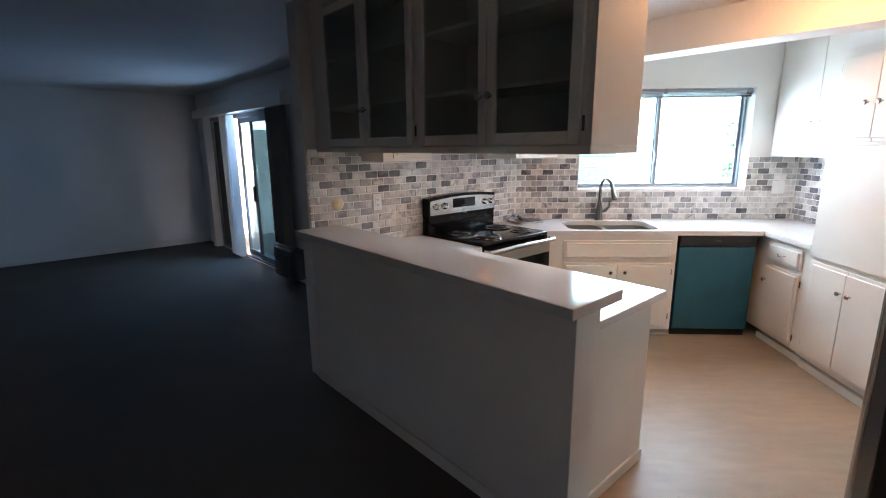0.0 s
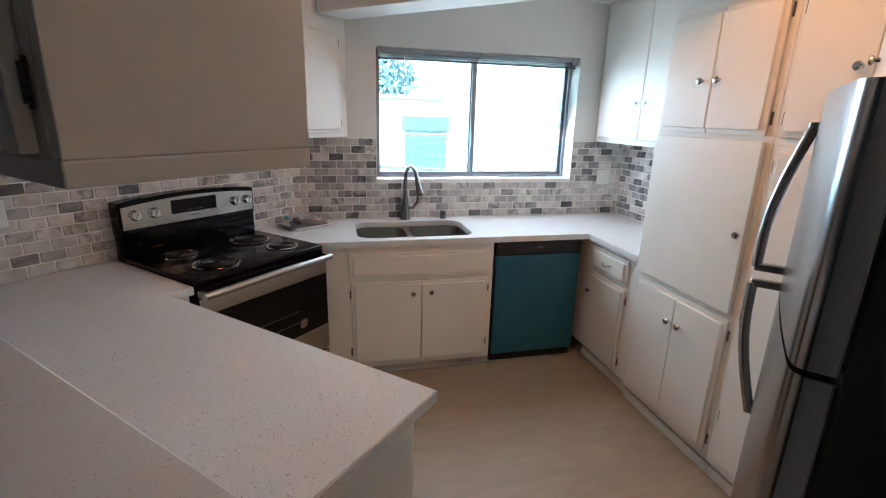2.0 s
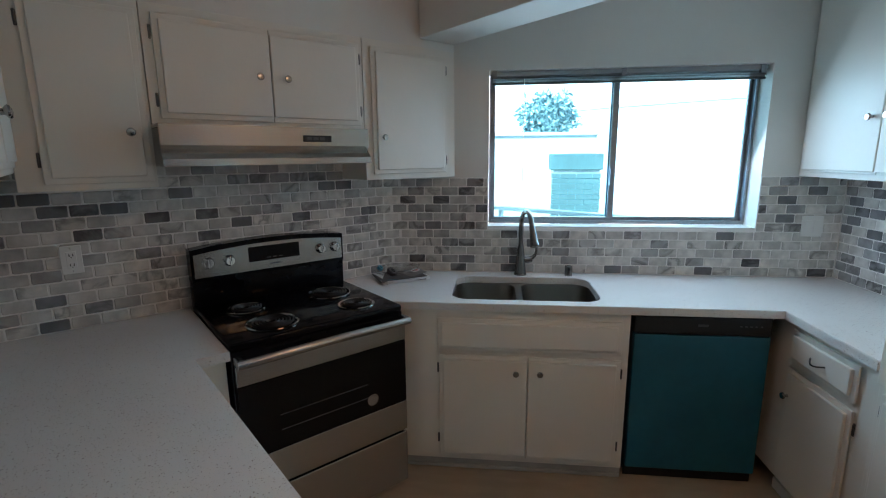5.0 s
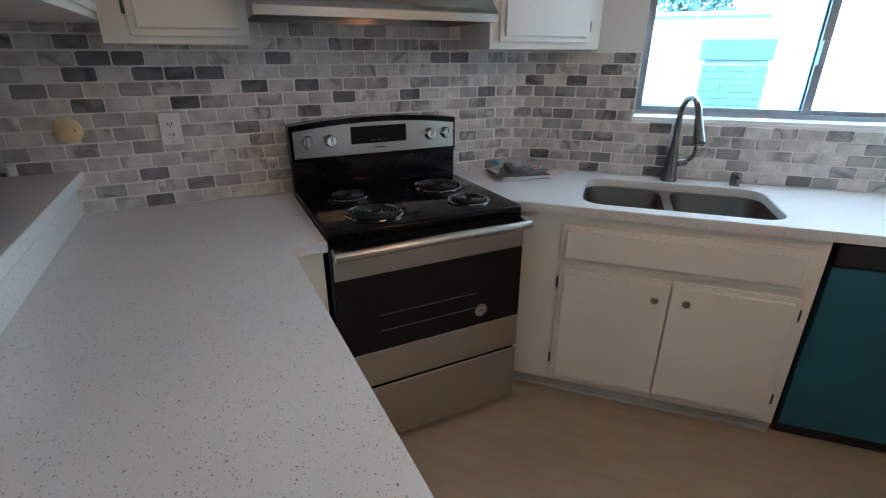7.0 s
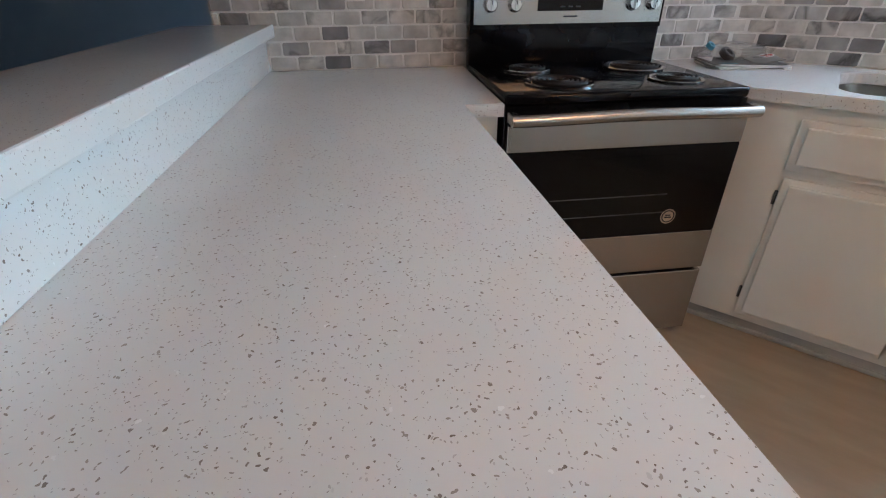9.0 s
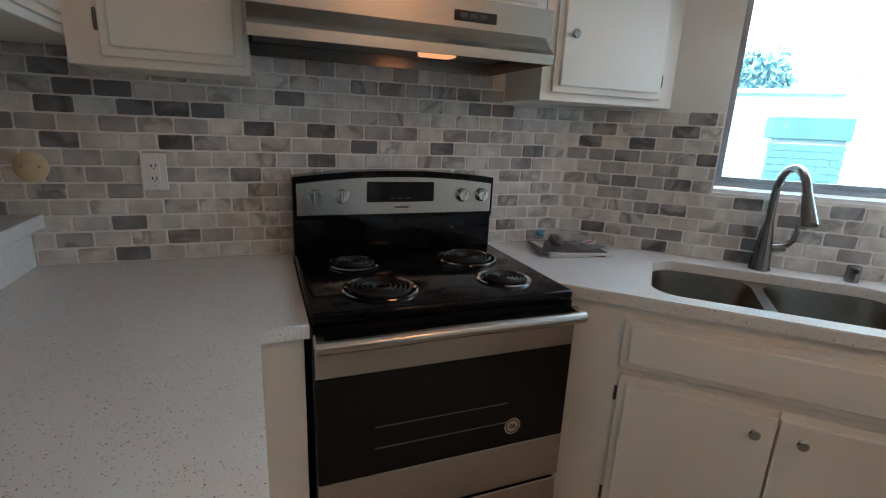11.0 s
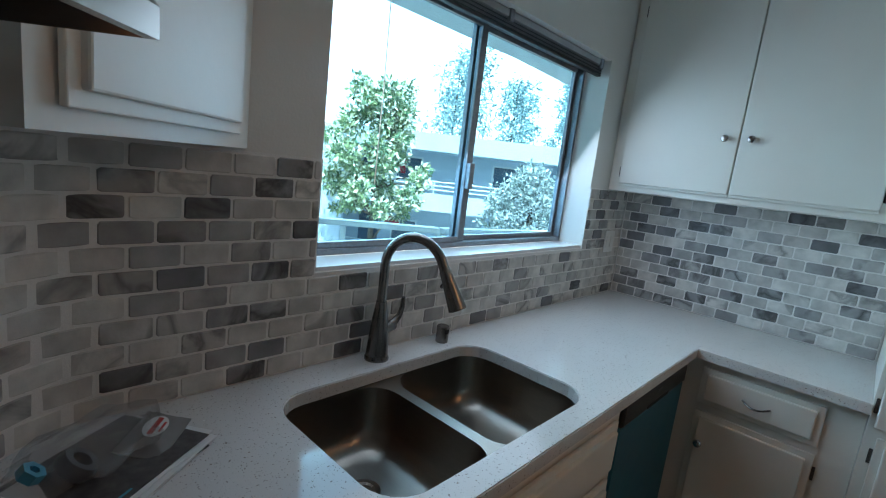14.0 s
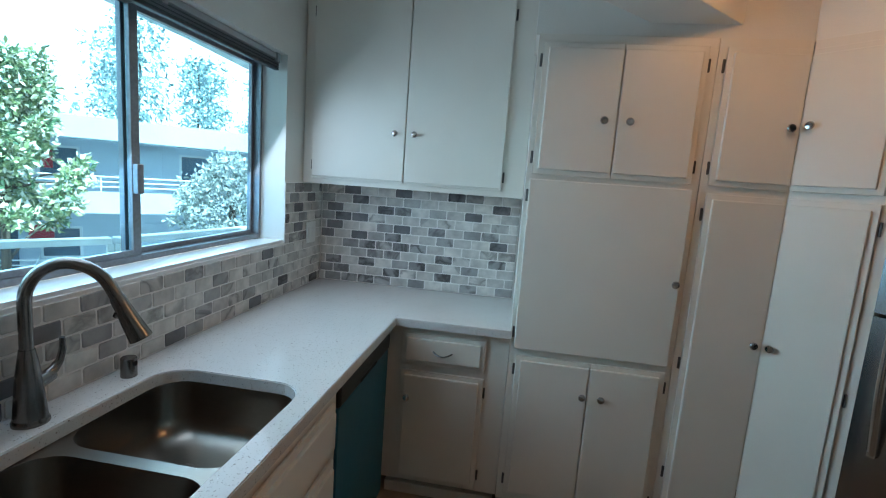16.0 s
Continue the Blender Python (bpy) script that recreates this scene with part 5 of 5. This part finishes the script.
gallery(2.95, 0.45)
gallery(-0.2 + 0.25, 0.65)
for lev in (0.1, 2.95):
    for k in range(9):
        x = 1.5 + 4.3 * k
        w = part("window", abox(x + 1.5, 1.86, lev + 0.7, x + 2.7, 1.92, lev + 1.85), WHITEP, c, "white window")
        part("pane", abox(x + 1.58, 1.845, lev + 0.78, x + 2.62, 1.87, lev + 1.77), DARKWIN, w)
        part("door", abox(x, 1.85, lev, x + 0.9, 1.92, lev + 1.98), DARKWIN if k % 2 else SHADE_STUCCO, c)
part("sign", abox(7.1, 1.80, 4.0, 7.75, 1.84, 4.6), SIGNR, c, "red notice board")
part("sign", abox(7.0, 1.80, 1.5, 7.7, 1.84, 2.0), SIGNR, c, "red notice board")

# pale bright haze of the sky far behind the trees
b = B()
ring = [(110 * math.sin(radians(a)), 110 * math.cos(radians(a))) for a in range(-80, 81, 8)]
low, high = [b.verts.new((x, y, -6)) for x, y in ring], [b.verts.new((x, y, 120)) for x, y in ring]
for k in range(len(ring) - 1):
    b.faces.new((low[k], high[k], high[k + 1], low[k + 1]))
single("backdrop_sky", b, glow_mat("pale_sky_haze", (0.80, 0.95, 1.0), 0.75), Matrix(), "pale bright hazy sky behind the trees", "sky", "structure")

# ---- backsplash tiles, one object each ----
PW, PH, JOINT = 0.1021, 0.0517, 0.0058
# tones course by course, from the counter up: . pale, g grey, v veined, D dark veined, d dark
COURSES = (
    "...d..............g" "..v.D..d.....dg...d.....d", ".g..gg..........v.." ".d.gd..d..g...v..g..d....", "...d.....g....g...." "...v...D..g....g....g....",
    "....v...........v.." "..vDD...d..v...g...v.....", ".v.g...v...g......." "..gg...D..g...g....d.....", "..g.g.g.........v.." ".gdgD...g.........g...v..",
    "..g....v.d...v...g." "..g.g.................d..", ".d..dv....d..d..gd." "gggg.d..............d.g..", "dg.g.g.d.d.gg.gg..." ".D.d..................d..",
    ".d.ddd.....v....g.." ".g.gD................g.d.", "..dd....d......dd.." "..g..D................gg.", ".d..v.....gggggg..." ".........................", "...g..v..g..g..v..." ".........................",
)
EAST_COURSES = (
    ".gvDv.D..g.g", "gg..D..D....", ".g.D.gD..D..", "..ggv..D..D.", "..DDvDD.....", "d.dgD..D..d.", ".d..gd.g.gg.", "gdd.......v.", ".d..dg.g.d..", "g.d..g....d.", "..d..d..dg..",
)
BEND = 0.28  # the corner between the range wall and the window wall is coved
TILES = {}


def tile_mesh(w, h, k, tone):
    key = (round(w, 3), round(h, 3), k, tone)
    if key not in TILES:
        b = B()
        j = random.Random(k * 7 + 1)
        cut = min(0.006, w * 0.3, h * 0.3)
        ring = []
        for sx, sz in ((-1, -1), (1, -1), (1, 1), (-1, 1)):
            dx, dz = cut * j.uniform(0.5, 1.1), cut * j.uniform(0.4, 0.9)
            two = [(sx * w / 2, sz * (h / 2 - dz)), (sx * (w / 2 - dx), sz * h / 2)]
            ring += two if sx * sz > 0 else two[::-1]
        ring = [(x + j.uniform(-0.0006, 0.0006), z + j.uniform(-0.0006, 0.0006)) for x, z in ring]
        lo = [b.verts.new((x, 0.0, z)) for x, z in ring]
        mid = [b.verts.new((x, -0.0016, z)) for x, z in ring]
        hi = [b.verts.new((x * (1 - 0.004 / w), -0.0034 - j.uniform(0, 0.0006), z * (1 - 0.004 / h))) for x, z in ring]
        for p, q in ((lo, mid), (mid, hi)):
            for i in range(8):
                b.faces.new((p[i], p[(i + 1) % 8], q[(i + 1) % 8], q[i]))
        b.faces.new(hi)
        bmesh.ops.recalc_face_normals(b, faces=b.faces)
        TILES[key] = finish("tile", b, MARBLE[tone])
    return TILES[key]


TAN = BEND * math.tan(radians(22.5))
ARC = BEND * radians(45)
CU, CX = WY / R - SV, WY - 2 * SV * R  # where the two wall planes cross, along each of them


def along(s):
    """The place on the tiled walls at s: the range wall, the coved corner, then the window wall."""
    if s < -TAN:
        return uvm(CU + s, SV, 0)
    if s > ARC - TAN:
        return pose(CX + s + 2 * TAN - ARC, WY, 0)
    a = (s + TAN) / BEND
    m = uvm(CU - TAN, SV, 0) @ pose(BEND * math.sin(a), -BEND * (1 - math.cos(a)), 0, 0, 0, -math.degrees(a))
    return m


def lay_tiles(owner, place, areas, first, phase, courses, seed):
    """Running-bond tiles over stretches (x0, x1, z0, z1), cut at their edges; owner, place: the wall and its plane at x."""
    rng = random.Random(seed)
    for row, tones in enumerate(courses):
        for k in range(-2, len(tones) + 2):
            tone = tones[k] if 0 <= k < len(tones) else rng.choice("..g.D.")
            x = phase + PW * (first + k + 0.5 * (row % 2)) - PW / 2
            for x0, x1, z0, z1 in areas:
                a, c = max(x, x0), min(x + PW, x1)
                d, e = max(C0 + row * PH, z0), min(C0 + row * PH + PH, z1)
                if c - a > 0.013 and e - d > 0.013:
                    parent = owner((a + c) / 2)
                    ob = new("tile", tile_mesh(c - a - JOINT, e - d - JOINT, rng.randrange(5), tone))
                    ob.parent = parent
                    ob.matrix_local = parent.matrix_world.inverted() @ place((a + c) / 2) @ pose(0, -0.003 + rng.uniform(-0.0008, 0.0), (d + e) / 2, 0, rng.uniform(-0.5, 0.5), 0)


bpy.context.view_layer.update()
C0 = 0.906
# grout beds
part("grout_bed", abox(2.266, SV - 0.004, C0, 4.178, SV - 0.0005, 1.063), GROUT, wall_stove)
g = part("grout_bed", abox(2.09, SV - 0.004, 1.063, 4.178, SV - 0.0005, 1.56), GROUT, wall_stove)
g = part("grout_bed", abox(1.026, WY - 0.004, C0, 1.60, WY - 0.0005, 1.478), GROUT, wall_window)
g = part("grout_bed", abox(1.60, WY - 0.004, C0, 3.11, WY - 0.0005, 1.174), GROUT, wall_window)
g = part("grout_bed", abox(3.11, WY - 0.004, C0, RX - 0.005, WY - 0.0005, 1.478), GROUT, wall_window)
g = part("grout_bed", abox(RX - 0.004, 3.726, C0, RX - 0.0005, WY - 0.005, 1.478), GROUT, wall_right)

# coved corner: plaster behind, grout in front
ts = [-TAN + ARC * k / 16 for k in range(17)]
face = [along(q).translation for q in ts]
back = [Vector((CX + 0.02, WY + 0.01, 0))]
b = slab(B(), [(p.x, p.y) for p in face] + [(p.x, p.y) for p in back], [], 0.906, 1.481)
wall_corner = single("wall_corner", b, WALLP, Matrix(), "coved plaster corner between the range and the window", "wall", "structure")
front = [along(q) @ Vector((0, -0.004, 0)) for q in ts]
b = slab(B(), [(p.x, p.y) for p in face] + [(p.x, p.y) for p in reversed(front)], [], 0.9065, 1.478)
part("grout_bed", b, GROUT, wall_corner)
bpy.context.view_layer.update()
Z3, Z5 = C0 + 3 * PH, C0 + 5 * PH


def owner_of(s):
    return wall_stove if s < -TAN else wall_corner if s < ARC - TAN else wall_window


def wx(x):
    return x - CX - 2 * TAN + ARC


lay_tiles(owner_of, along, [
    (2.267 - CU, wx(3.552), C0, Z3), (2.09 - CU, wx(3.552), Z3, Z5), (2.09 - CU, wx(1.598), Z5, 1.476), (2.09 - CU, -0.32, 1.476, 1.578),
    (wx(1.598), wx(3.11), Z5, 1.174), (wx(3.112), wx(3.552), Z5, 1.476)], -19, -0.0215, COURSES, 3)
lay_tiles(lambda s: wall_right, lambda s: pose(RX, WY - s, 0, 0, 0, -90), [(0.008, WY - 3.728, C0, 1.476)], 0, -0.0113, EAST_COURSES, 9)
